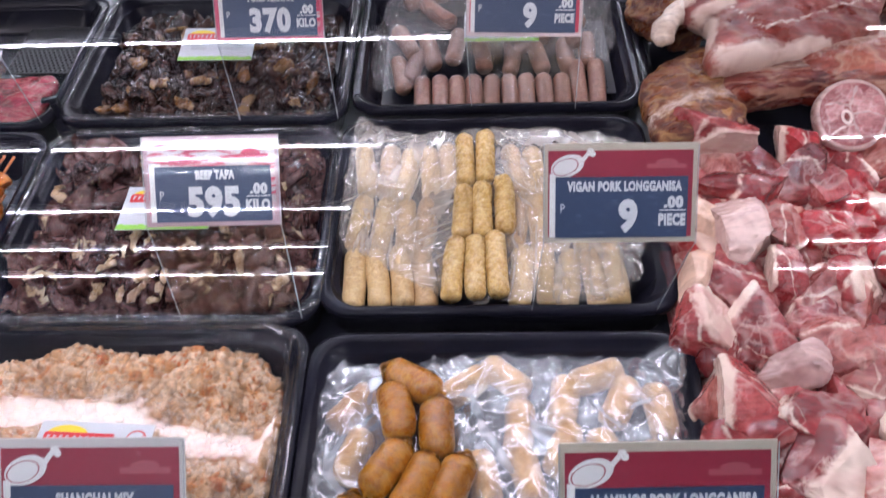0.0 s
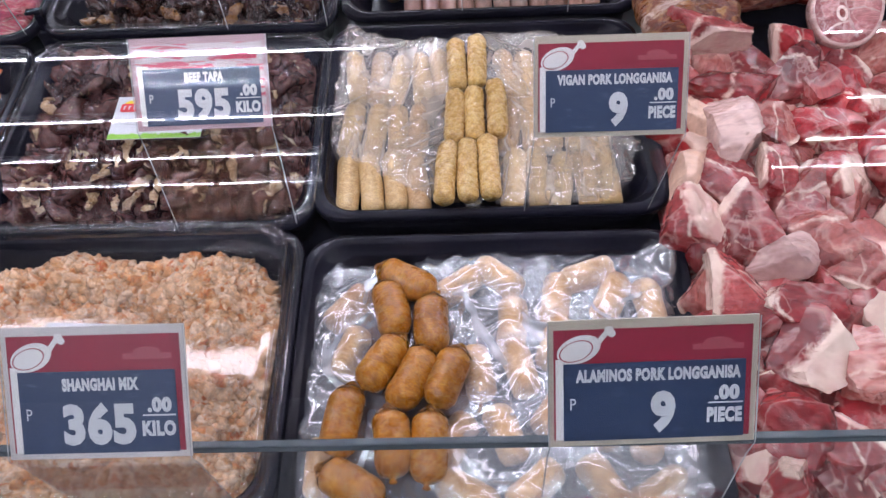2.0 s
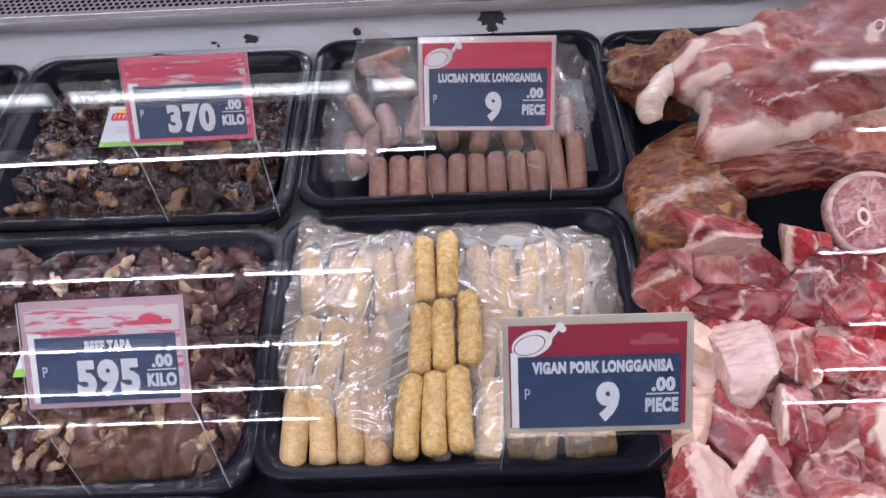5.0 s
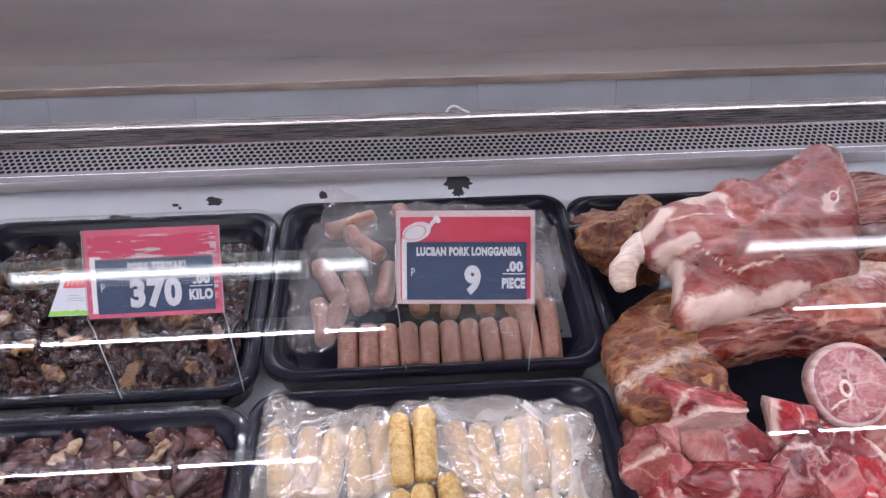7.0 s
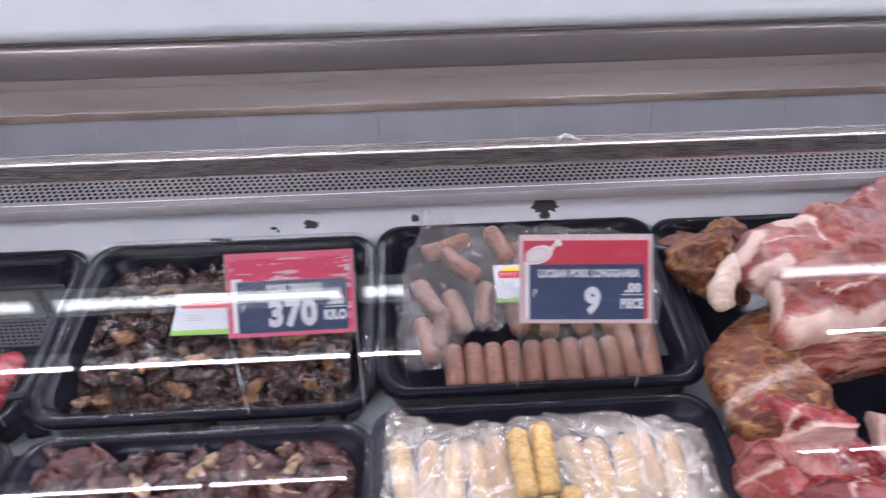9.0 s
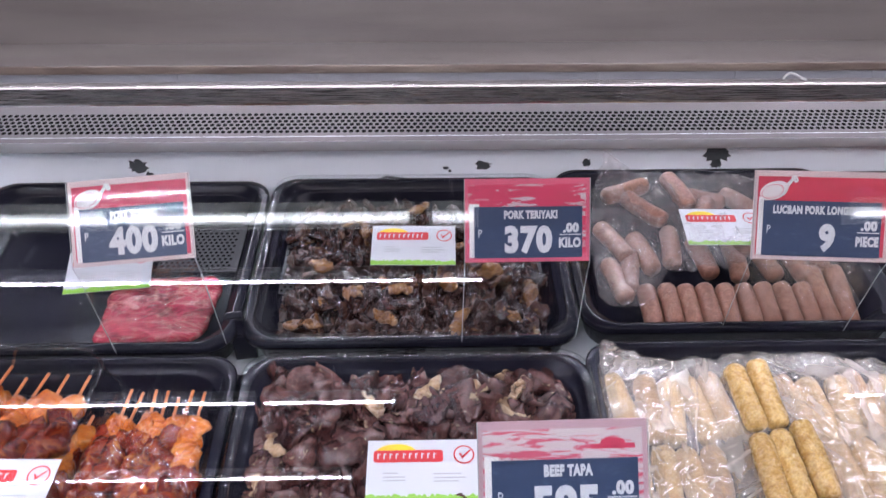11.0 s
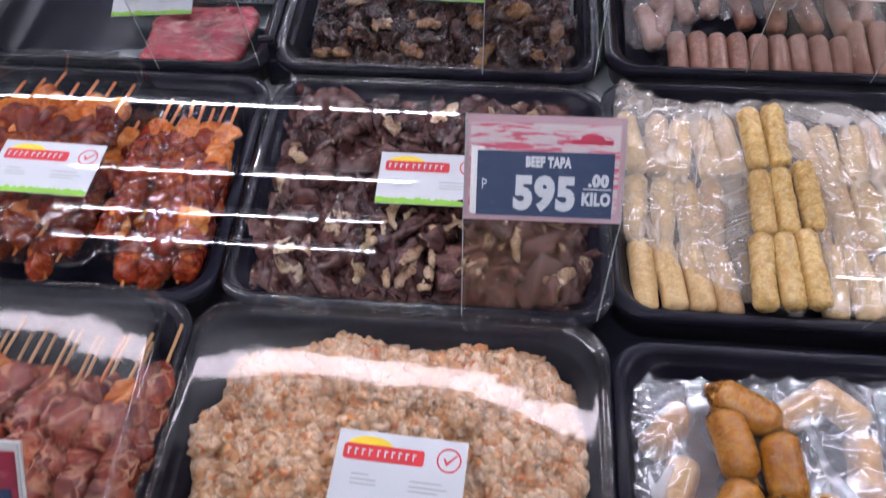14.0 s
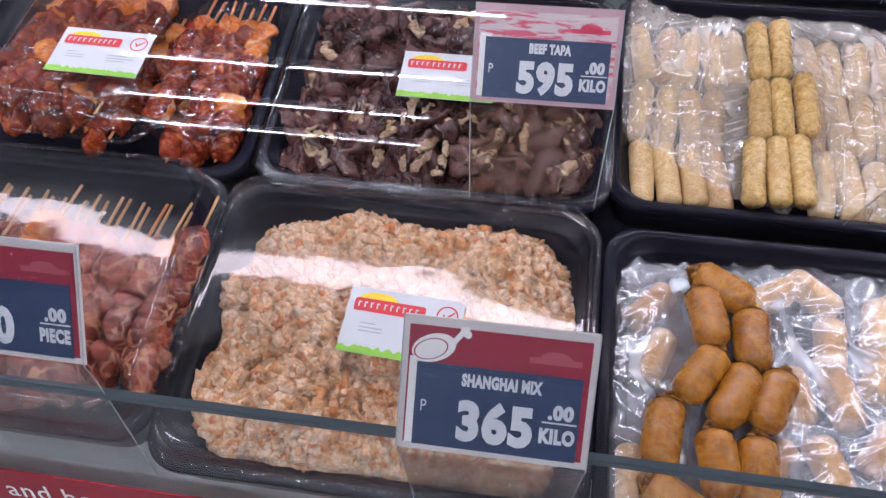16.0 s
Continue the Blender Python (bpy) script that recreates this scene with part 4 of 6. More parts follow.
bumps = []
for row, s in enumerate((0.198, 0.122, 0.052)):
    for col in range(12):
        u = -0.108 + col * 0.0225 + rng.uniform(-0.002, 0.002)
        if -0.022 < u < 0.042 and row != 0 or -0.012 < u < 0.028:
            continue
        ss = s + rng.uniform(-0.004, 0.004)
        hh = -0.0160 if not (row == 2 and col < 4) else -0.012
        bumps.append((u, ss, 0.0110, 0.036, 0.0018, 0.0))
        m = on_deck(u, ss, hh, rng.uniform(-9, 9))
        if me_first is None:
            me_first = piece("sausage", BAGGED, M_BAGGED, m, "pale speckled pork sausage inside the clear bag", "sausage", "bagged pale sausages")
        else:
            copy_thing(me_first, m)


# ---- clear bags and films ----
def bag_material(name, white, lo, hi, scale=30.0, crease=0.0012, shine=0.10, rough=0.13):
    """Crumpled clear plastic: clear where it clings, milky where it stands off, long glossy folds that change direction."""
    m = bpy.data.materials.new(name)
    m.use_nodes = True
    nt = m.node_tree
    b = nt.nodes["Principled BSDF"]
    b.inputs["Base Color"].default_value = (*white, 1)
    b.inputs["Roughness"].default_value = 0.3
    t = nt.nodes.new("ShaderNodeBsdfTransparent")
    x = nt.nodes.new("ShaderNodeMixShader")
    tc = nt.nodes.new("ShaderNodeTexCoord")

    def streaks(angle, sc):
        spin = nt.nodes.new("ShaderNodeMapping")
        spin.inputs["Rotation"].default_value = (0, 0, radians(angle))
        nt.links.new(tc.outputs["Object"], spin.inputs["Vector"])
        mp = nt.nodes.new("ShaderNodeMapping")
        mp.inputs["Scale"].default_value = (1.0, 0.09, 1.0)
        nt.links.new(spin.outputs[0], mp.inputs["Vector"])
        n = noise_node(nt, mp.outputs[0], sc, 1.2, 0.4, 0.35)
        return ramp(nt, n, [(0.30, (0.0,) * 3), (0.44, (0.55,) * 3), (0.50, (1.0,) * 3), (0.60, (0.35,) * 3), (0.72, (0.0,) * 3)])

    def zone(seed, sc):
        mp = nt.nodes.new("ShaderNodeMapping")
        mp.inputs["Location"].default_value = (seed, seed * 0.7, 0)
        nt.links.new(tc.outputs["Object"], mp.inputs["Vector"])
        return ramp(nt, noise_node(nt, mp.outputs[0], sc, 1.0, 0.4, 0.5), [(0.46, (0, 0, 0)), (0.54, (1, 1, 1))])
    fold = mix(nt, zone(3.0, 8.0), streaks(62, scale), streaks(-40, scale * 1.15))
    fold = mix(nt, zone(8.0, 9.0), fold, streaks(8, scale * 0.9))
    at = nt.nodes.new("ShaderNodeAttribute")
    at.attribute_name = "gap"
    haze = noise_node(nt, coords(nt), scale * 0.35, 3, 0.5, 0.8)
    reach = mix(nt, 1.0, at.outputs["Fac"], ramp(nt, haze, [(0.34, (0.5,) * 3), (0.62, (1.0,) * 3)]), "MULTIPLY")
    f = ramp(nt, reach, [(0.0, (lo,) * 3), (1.0, (hi,) * 3)])
    f = mix(nt, 1.0, f, ramp(nt, fold, [(0.80, (0, 0, 0)), (1.0, (min(0.22, hi * 0.5),) * 3)]), "ADD")
    nt.links.new(f, x.inputs[0])
    nt.links.new(t.outputs[0], x.inputs[1])
    nt.links.new(b.outputs[0], x.inputs[2])
    gl = nt.nodes.new("ShaderNodeBsdfGlossy")
    gl.inputs["Roughness"].default_value = rough
    top = nt.nodes.new("ShaderNodeMixShader")
    top.inputs[0].default_value = shine
    nt.links.new(x.outputs[0], top.inputs[1])
    nt.links.new(gl.outputs[0], top.inputs[2])
    nt.links.new(top.outputs[0], nt.nodes["Material Output"].inputs[0])
    bp = bump(nt, fold, 1.0, crease)
    nt.links.new(bp, gl.inputs["Normal"])
    nt.links.new(bp, b.inputs["Normal"])
    return m


M_BAG_PALE = bag_material("pale_bag", (0.62, 0.545, 0.46), 0.17, 0.46, 40.0, 0.0009, 0.19, 0.13)
M_BAG_SILVER = bag_material("silver_bag", (0.56, 0.58, 0.64), 0.04, 0.44, 14.0, 0.0004, 0.27, 0.17)
M_BAG_CLEAR = bag_material("loose_film", (0.44, 0.39, 0.37), 0.12, 0.30, 60.0, 0.0014, 0.075, 0.10)
M_WRAP = bag_material("wet_wrap", (0.5, 0.5, 0.5), 0.0, 0.01, 30.0, 0.0030, 0.085, 0.04)
M_BAG_FAINT = bag_material("thin_film", (0.5, 0.5, 0.5), 0.0, 0.005, 70.0, 0.0020, 0.015)


def film(name, outline, level, fold, material, label, seed, peaks=(), wrinkle=30.0, lumps=(), cell=0.0018, drop=0.010, rays=0.0, creases=(), links=0):
    """A crumpled sheet inside a loose outline on the deck; sharp folds, and the shapes of things lying under it."""
    n = len(outline)
    pts = []
    for i in range(n):
        p0, p1, p2, p3 = (Vector(outline[(i + k - 1) % n]) for k in range(4))
        for j in range(8):
            t = j / 8
            q = 0.5 * ((2 * p1) + (p2 - p0) * t + (2 * p0 - 5 * p1 + 4 * p2 - p3) * t * t + (3 * p1 - p0 - 3 * p2 + p3) * t ** 3)
            pts.append((q.x, q.y))
    px, py = np.array(pts).T
    x0, x1, y0, y1 = px.min() - 0.008, px.max() + 0.004, py.min() - 0.004, py.max() + 0.004
    nx, ny = int((x1 - x0) / cell), int((y1 - y0) / cell)
    off = Vector((seed * 3.1, seed * 1.7, 0))
    verts, index, faces, gaps = [], {}, [], []
    ex, ey = np.roll(px, -1) - px, np.roll(py, -1) - py
    for b in range(ny + 1):
        for a in range(nx + 1):
            x, y = x0 + a * cell, y0 + b * cell
            wob = 0.006 * noise.noise(Vector((x * 50, y * 50, seed))) + 0.003 * noise.noise(Vector((x * 160, y * 160, seed)))
            cross = ((py > y) != (np.roll(py, -1) > y)) & (x < ex * (y - py) / np.where(ey == 0, 1e-9, ey) + px)
            inside = bool(cross.sum() % 2)
            tt = np.clip(((x - px) * ex + (y - py) * ey) / (ex * ex + ey * ey + 1e-12), 0, 1)
            edge = float(np.sqrt((px + tt * ex - x) ** 2 + (py + tt * ey - y) ** 2).min())
            edge = edge + wob if inside else wob - edge
            if edge < 0:
                continue
            w = Vector((x * wrinkle, y * wrinkle * 0.6, 0)) + off
            w2 = Vector((y * wrinkle * 1.3, x * wrinkle * 0.5, 7)) + off
            warp = Vector((noise.noise(w * 0.6), noise.noise(w * 0.5 + off), 0)) * 1.3
            h = level + fold * ((1 - abs(noise.noise(w + warp)) * 3.0) * 0.6 + (1 - abs(noise.noise(w2 + warp)) * 3.0) * 0.4) + fold * 0.25 * noise.noise(w * 4.0)
            touch, near, pull = 0.0, 9.0, None
            for lu, ls, ru, rv, amp, tw in lumps:
                dx, dy = x - lu, y - ls
                if abs(dx) + abs(dy) > 0.09:
                    continue
                ca, sa = math.cos(tw), math.sin(tw)
                lx, ly = dx * ca + dy * sa, dy * ca - dx * sa
                dd = (lx / ru) ** 2 + (ly / rv) ** 4
                if dd < 6:
                    h += amp * math.exp(-dd)
                    touch = max(touch, math.exp(-((dd * 3.4) ** 2)))
                rr = math.hypot(lx / ru, ly / rv)
                if rr < near:
                    near, pull = rr, math.atan2(ly, lx) + lu * 40
            if rays and pull is not None and near < 4:
                k = 1 - abs(noise.noise(Vector((math.cos(pull) * 3.2, math.sin(pull) * 3.2, seed + near * 0.12)))) * 3
                h += rays * k * near * math.exp(1 - near) * min(1.0, near)
            if edge < 0.012:
                h -= drop * (1 - edge / 0.012) ** 2 * (0.3 + 0.9 * abs(noise.noise(Vector((x * 45, y * 45, seed + 5)))))
            for pu, ps, pr, ph in peaks:
                h += ph * math.exp(-((x - pu) ** 2 + (y - ps) ** 2) / pr ** 2)
            index[a, b] = len(verts)
            gaps.append((1.0 - touch if lumps else 0.6) * min(1.0, 0.15 + edge / 0.022))
            verts.append((x, y, h))
    for (a, b), k in index.items():
        q = [index.get(c) for c in ((a + 1, b), (a + 1, b + 1), (a, b + 1))]
        if None not in q:
            faces.append((k, *q))
    r = random.Random(seed * 7 + 1)
    flat_xy = np.array(verts)
    segs = []
    for count, lo, hi, wide, amp in creases:
        for _ in range(count):
            k = flat_xy[r.randrange(len(verts))]
            segs.append((k[0], k[1], r.uniform(0, math.pi), r.uniform(lo, hi), wide * r.uniform(0.6, 1.5), amp * r.choice((-0.7, 1.0, 1.0)) * r.uniform(0.4, 1.4)))
    near = [(a, b) for a in lumps for b in lumps if a is not b and 0.02 < math.hypot(a[0] - b[0], a[1] - b[1]) < 0.075]
    for _ in range(links if near else 0):
        a, b = r.choice(near)
        dx, dy = b[0] - a[0] + r.uniform(-0.016, 0.016), b[1] - a[1] + r.uniform(-0.016, 0.016)
        segs.append((a[0] + dx / 2 + r.uniform(-0.006, 0.006), a[1] + dy / 2 + r.uniform(-0.006, 0.006), math.atan2(dy, dx), math.hypot(dx, dy) * 0.55, r.uniform(0.002, 0.0045), r.choice((-0.0014, 0.0022, 0.0032))))
    for cx, cy, turn, half, wide, amp in segs:
        dx, dy = flat_xy[:, 0] - cx, flat_xy[:, 1] - cy
        t = (dx * math.cos(turn) + dy * math.sin(turn)) / half
        d = np.abs(dy * math.cos(turn) - dx * math.sin(turn) + 0.12 * half * t * t) / wide
        flat_xy[:, 2] += amp * np.clip(1 - d, 0, 1) * np.clip(1 - t * t, 0, 1)
    verts = [tuple(p) for p in flat_xy]
    me = bpy.data.meshes.new(name)
    me.from_pydata(verts, [], faces)
    for p in me.polygons:
        p.use_smooth = True
    me.attributes.new("gap", "FLOAT", "POINT").data.foreach_set("value", gaps)
    me.materials.append(material)
    ob = new(name, me)
    ob.matrix_basis = DECK.copy()
    ob.visible_shadow = False
    return tagged(ob, label, "bag")


film("clear_bag", [(-0.120, 0.266), (-0.134, 0.17), (-0.128, 0.090), (-0.077, 0.056), (-0.026, 0.026), (0.04, 0.018), (0.13, 0.018), (0.162, 0.05), (0.172, 0.14), (0.168, 0.225), (0.12, 0.25), (0.04, 0.256), (-0.06, 0.25)],
     -0.0028, 0.0026, M_BAG_PALE, "crumpled clear bag over rows of pale sausages", 4, lumps=bumps, wrinkle=17.0, cell=0.0014, creases=((150, 0.012, 0.035, 0.0045, 0.0020), (260, 0.006, 0.018, 0.0026, 0.0012)), links=60, peaks=((-0.118, 0.258, 0.018, 0.012), (0.165, 0.21, 0.02, 0.008)))

# ---- brown sausages loose on a silvery bag ----
LOOSE_BROWN = [(-0.046, -0.073, 62), (-0.059, -0.101, 12), (-0.024, -0.115, 2), (-0.063, -0.149, -34), (-0.041, -0.162, -26), (-0.012, -0.163, -22), (-0.090, -0.197, -8), (-0.055, -0.214, 6), (-0.027, -0.217, -2), (-0.082, -0.246, 60)]
for u, s, turn in LOOSE_BROWN:
    piece("sausage", sausage_bm(rng.uniform(0.052, 0.057), 0.0142, rng, rng.uniform(-0.002, 0.002), bumps=0.022, seg=22), M_ALAM, on_deck(u, s, 0.011, turn), "glossy orange-brown pork sausage lying on the bag", "sausage", "loose brown sausages")
under = []
tan_first = None
TAN = [(-0.0056, -0.066, -55), (0.0309, -0.058, 50), (0.078, -0.081, -12), (0.108, -0.056, -70), (0.1245, -0.081, -28), (0.1557, -0.089, 4), (0.040, -0.103, -6), (0.044, -0.146, 14), (0.010, -0.148, 10), (-0.094, -0.128, -20),
       (-0.098, -0.085, -40), (0.074, -0.122, -20), (0.108, -0.130, 10), (0.142, -0.140, -15), (-0.010, -0.205, -30), (0.030, -0.200, 20), (0.070, -0.180, -35), (0.105, -0.190, 5), (0.140, -0.200, -20), (0.000, -0.245, 60), (0.05, -0.24, -50), (0.10, -0.24, 30), (0.14, -0.245, -60), (-0.11, -0.225, 0)]
for u, s, deg in TAN:
    under.append((u, s, 0.0145, 0.027, 0.0075, radians(deg)))
    m = on_deck(u, s, -0.0130, deg)
    if tan_first is None:
        tan_first = piece("sausage", sausage_bm(0.050, 0.0122, rng, 0.001, False, 0.04), M_PALESAUS, m, "tan pork sausage inside the silvery clear bag", "sausage", "bagged tan sausages")
    else:
        copy_thing(tan_first, m)
film("clear_bag", [(-0.118, -0.048), (-0.128, -0.13), (-0.130, -0.21), (-0.126, -0.262), (-0.05, -0.268), (0.06, -0.268), (0.17, -0.262), (0.178, -0.18), (0.176, -0.1), (0.182, -0.035), (0.12, -0.040), (0.03, -0.034), (-0.06, -0.045)],
     -0.0060, 0.0010, M_BAG_SILVER, "crumpled silvery clear bag holding tan sausages", 9, peaks=((0.178, -0.04, 0.02, 0.014),), wrinkle=13.0, lumps=under, rays=0.0004, cell=0.0014, creases=((30, 0.04, 0.10, 0.0095, 0.0030), (8, 0.012, 0.03, 0.004, 0.0012)), links=34)

# ---- pink sausages under loose film ----
for k in range(11):
    u = -0.052 + k * 0.0207
    ln = 0.056 if k < 9 else 0.080
    piece("sausage", sausage_bm(ln, 0.0103, rng, rng.uniform(-0.001, 0.001), False, 0.03), M_LUCB, on_deck(u, 0.334 + (0.012 if k > 8 else 0.0), -0.021 + rng.uniform(-0.001, 0.001), rng.uniform(-3, 3)) @ Matrix.Rotation(radians(10), 4, "X"), "pinkish brown pork sausage in a row under film", "sausage", "row of pink sausages")
for u, s, turn, h in ((-0.050, 0.502, -66, 0.004), (-0.034, 0.468, 38, 0.004), (0.012, 0.500, 15, 0.004), (0.04, 0.50, 70, -0.008), (0.09, 0.49, 40, -0.010), (0.14, 0.49, 10, -0.012), (0.03, 0.46, -30, 0.0), (0.06, 0.43, 20, -0.006), (0.10, 0.45, -10, -0.006), (0.13, 0.44, 8, -0.006), (-0.075, 0.43, 24, -0.014), (-0.045, 0.412, 12, -0.016), (-0.012, 0.42, -8, -0.014), (0.02, 0.405, 6, -0.016),
                      (0.055, 0.40, -4, -0.017), (0.09, 0.402, 8, -0.017), (0.125, 0.40, 2, -0.017), (0.150, 0.41, -5, -0.016), (-0.080, 0.375, 10, -0.022), (-0.062, 0.385, -14, -0.020)):
    piece("sausage", sausage_bm(0.064, 0.0105, rng, rng.uniform(-0.003, 0.003), False, 0.03), M_LUCB, on_deck(u, s, h, turn), "pinkish brown pork sausage heaped under film", "sausage", "heap of pink sausages")
film("loose_film", [(-0.105, 0.315), (-0.112, 0.40), (-0.098, 0.47), (-0.072, 0.535), (0.0, 0.535), (0.10, 0.53), (0.175, 0.50), (0.174, 0.37), (0.10, 0.362), (0.02, 0.364), (-0.035, 0.35), (-0.06, 0.312)],
     0.008, 0.006, M_BAG_CLEAR, "loose crumpled clear film over pink sausages", 17, creases=((90, 0.012, 0.04, 0.0045, 0.0022), (90, 0.006, 0.02, 0.003, 0.0012)), peaks=((-0.07, 0.535, 0.02, 0.03), (-0.085, 0.45, 0.04, 0.01)), wrinkle=26.0)


# ---- heaps of strips ----
def heap_height(u, s, w, d, top, seed):
    """A low mound inside a tray, uneven on top."""
    a, b = min(1.0, (1 - abs(u) / (w / 2)) * 3.2), min(1.0, (1 - abs(s) / (d / 2)) * 3.2)
    e = max(0.0, min(a, b))
    n = noise.noise(Vector((u * 26 + seed, s * 26, seed))) * 0.5 + noise.noise(Vector((u * 60, s * 60 + seed, 1))) * 0.3
    return -0.036 + (top + 0.036) * math.sqrt(e) * (0.88 + 0.22 * n)


def crumple(u, s, seed, size):
    """Folded flesh: warped ridges at two scales."""
    p = Vector((u / size, s / size, seed))
    w = p + 0.8 * Vector((noise.noise(p * 0.9), noise.noise(p * 0.9 + Vector((9, 4, 2))), 0))
    a = 1 - abs(noise.noise(w)) * 2.2
    b = 1 - abs(noise.noise(w * 2.3 + Vector((3, 8, 1)))) * 2.2
    return a * 0.62 + b * 0.30 + 0.14 * noise.noise(w * 6)


def strips(name, cu, cs, w, d, top, count, size, material, label, seed, curl=1.0, category="meat"):
    """A heap of wet folded meat with loose ragged strips lying on it."""
    r = random.Random(seed)
    verts, faces = [], []
    nx, ny = 170, 140
    for j in range(ny + 1):
        for i in range(nx + 1):
            u, s = (i / nx - 0.5) * w, (j / ny - 0.5) * d
            verts.append((u, s, heap_height(u, s, w, d, top - size * 0.30, seed) + size * 0.46 * crumple(u, s, seed, size) + size * 0.17 * crumple(u, s, seed + 9, size * 0.34)))
    for j in range(ny):
        for i in range(nx):
            a = j * (nx + 1) + i
            faces.append((a, a + 1, a + nx + 2, a + nx + 1))
    for _ in range(count):
        u, s = r.uniform(-0.46, 0.46) * w, r.uniform(-0.46, 0.46) * d
        h = heap_height(u, s, w, d, top, seed) + size * 0.10
        m = Matrix.Translation((u, s, h)) @ Euler((r.gauss(0, 0.35), r.gauss(0, 0.35), r.uniform(0, 6.28))).to_matrix().to_4x4()
        ln, wd, th = size * r.uniform(0.6, 1.6), size * r.uniform(0.4, 1.0), size * r.uniform(0.12, 0.26)
        ph, am = r.uniform(0, 6), curl * size * r.uniform(0.06, 0.26)
        seed_v = Vector((r.random() * 40, r.random() * 40, r.random() * 40))
        n, k8, base = 14, 10, len(verts)
        for i in range(n + 1):
            t = i / n
            taper = math.sqrt(max(0.03, 1 - abs(2 * t - 1) ** 3)) * (0.8 + 0.7 * noise.noise(seed_v + Vector((t * 4, 0, 0))))
            bendz = am * math.sin(ph + t * 5.0)
            sway = 0.6 * size * noise.noise(seed_v + Vector((t * 1.8, 7, 0)))
            for k in range(k8):
                a = 2 * math.pi * k / k8
                ca = math.cos(a)
                x = ca * wd / 2 * taper
                z = math.sin(a) * th * (0.4 + 0.6 * taper)
                lip = size * (0.19 * noise.noise(seed_v + Vector((t * 3, ca * 1.5, 3))) + 0.16 * noise.noise(seed_v + Vector((t * 9, ca * 3.5, 5))))
                p = m @ Vector((x + sway + 0.15 * size * noise.noise(seed_v + Vector((t * 8, ca, 9))), (t - 0.5) * ln, z + bendz + lip))
                verts.append(tuple(p))
        for i in range(n):
            for k in range(k8):
                a, b = base + i * k8 + k, base + i * k8 + (k + 1) % k8
                faces.append((a, b, b + k8, a + k8))
        faces.append(tuple(base + k for k in range(k8 - 1, -1, -1)))
        faces.append(tuple(base + n * k8 + k for k in range(k8)))
    me = bpy.data.meshes.new(name)
    me.from_pydata(verts, [], faces)
    for p in me.polygons:
        p.use_smooth = True
    me.materials.append(material)
    ob = new(name, me)
    ob.matrix_basis = on_deck(cu, cs)
    return tagged(ob, label, category, kind="stuff")


strips("beef_strips", -0.2965, 0.120, 0.292, 0.232, -0.004, 150, 0.045, M_TAPA, "heap of dark marinated beef strips with pale fat", 3)
strips("pork_strips", -0.303, 0.392, 0.280, 0.226, -0.012, 95, 0.038, M_TERI, "heap of dark glazed pork strips with tan pieces", 5)


def scrap(u, s, h, ln, wd, rng, material, label, group, turn):
    """A curled, torn bit of fat or rind."""
    bm = bmesh.new()
    rings = []
    off = Vector((rng.random() * 30, rng.random() * 30, rng.random() * 30))
    curl, n = rng.uniform(-1.6, 1.6), 12
    for i in range(n + 1):
        t = i / n
        k = math.sqrt(max(0.04, 1 - abs(2 * t - 1) ** 2.5)) * (0.8 + 0.6 * noise.noise(off + Vector((t * 4, 0, 0))))
        a = curl * (t - 0.5)
        c = Vector((math.sin(a) * ln * 0.5 * (t - 0.5), (t - 0.5) * ln * math.cos(a * 0.7), 0.004 * noise.noise(off + Vector((t * 3, 5, 0)))))
        rings.append([c + Vector((math.cos(q) * wd / 2 * k + 0.003 * noise.noise(off + Vector((t * 9, q, 2))), 0, math.sin(q) * wd * 0.22 * k + 0.003 * noise.noise(off + Vector((math.cos(q) * 2, t * 5, 8))))) for q in (2 * math.pi * j / 12 for j in range(12))])
    loft(bm, rings, cap_end=True, cap_start=True)
    return piece("meat_scrap", bm, material, on_deck(u, s, h, turn) @ Euler((rng.gauss(0, 0.25), rng.gauss(0, 0.3), 0)).to_matrix().to_4x4(), label, "meat", group)


rb = random.Random(77)
for u, s, ln, wd in ((-0.337, 0.189, 0.026, 0.012), (-0.285, 0.210, 0.030, 0.014), (-0.3355, 0.058, 0.036, 0.013), (-0.322, 0.086, 0.030, 0.012), (-0.306, 0.024, 0.026, 0.012), (-0.286, 0.024, 0.022, 0.012), (-0.242, 0.214, 0.022, 0.011), (-0.208, 0.205, 0.028, 0.012), (-0.415, 0.145, 0.020, 0.012),
                     (-0.385, 0.190, 0.022, 0.012), (-0.175, 0.035, 0.034, 0.018), (-0.280, 0.070, 0.032, 0.010), (-0.300, 0.048, 0.026, 0.012), (-0.405, 0.048, 0.022, 0.009), (-0.359, 0.139, 0.018, 0.010), (-0.327, 0.105, 0.024, 0.011), (-0.19, 0.10, 0.028, 0.010), (-0.215, 0.06, 0.026, 0.010), (-0.25, 0.04, 0.022, 0.010), (-0.345, 0.035, 0.024, 0.012), (-0.20, 0.15, 0.022, 0.010)):
    for du, ds, size in ((0.0, 0.0, 1.15), (rb.uniform(-0.016, 0.016), rb.uniform(-0.014, 0.014), rb.uniform(0.5, 0.85))):
        scrap(u + du, s + ds, 0.009 if 0.05 < s < 0.19 else 0.004, ln * size, wd * size * 0.85, rb, M_FATBIT, "curled beige fat bit among the beef strips", "beef fat bits", rb.uniform(-60, 60))
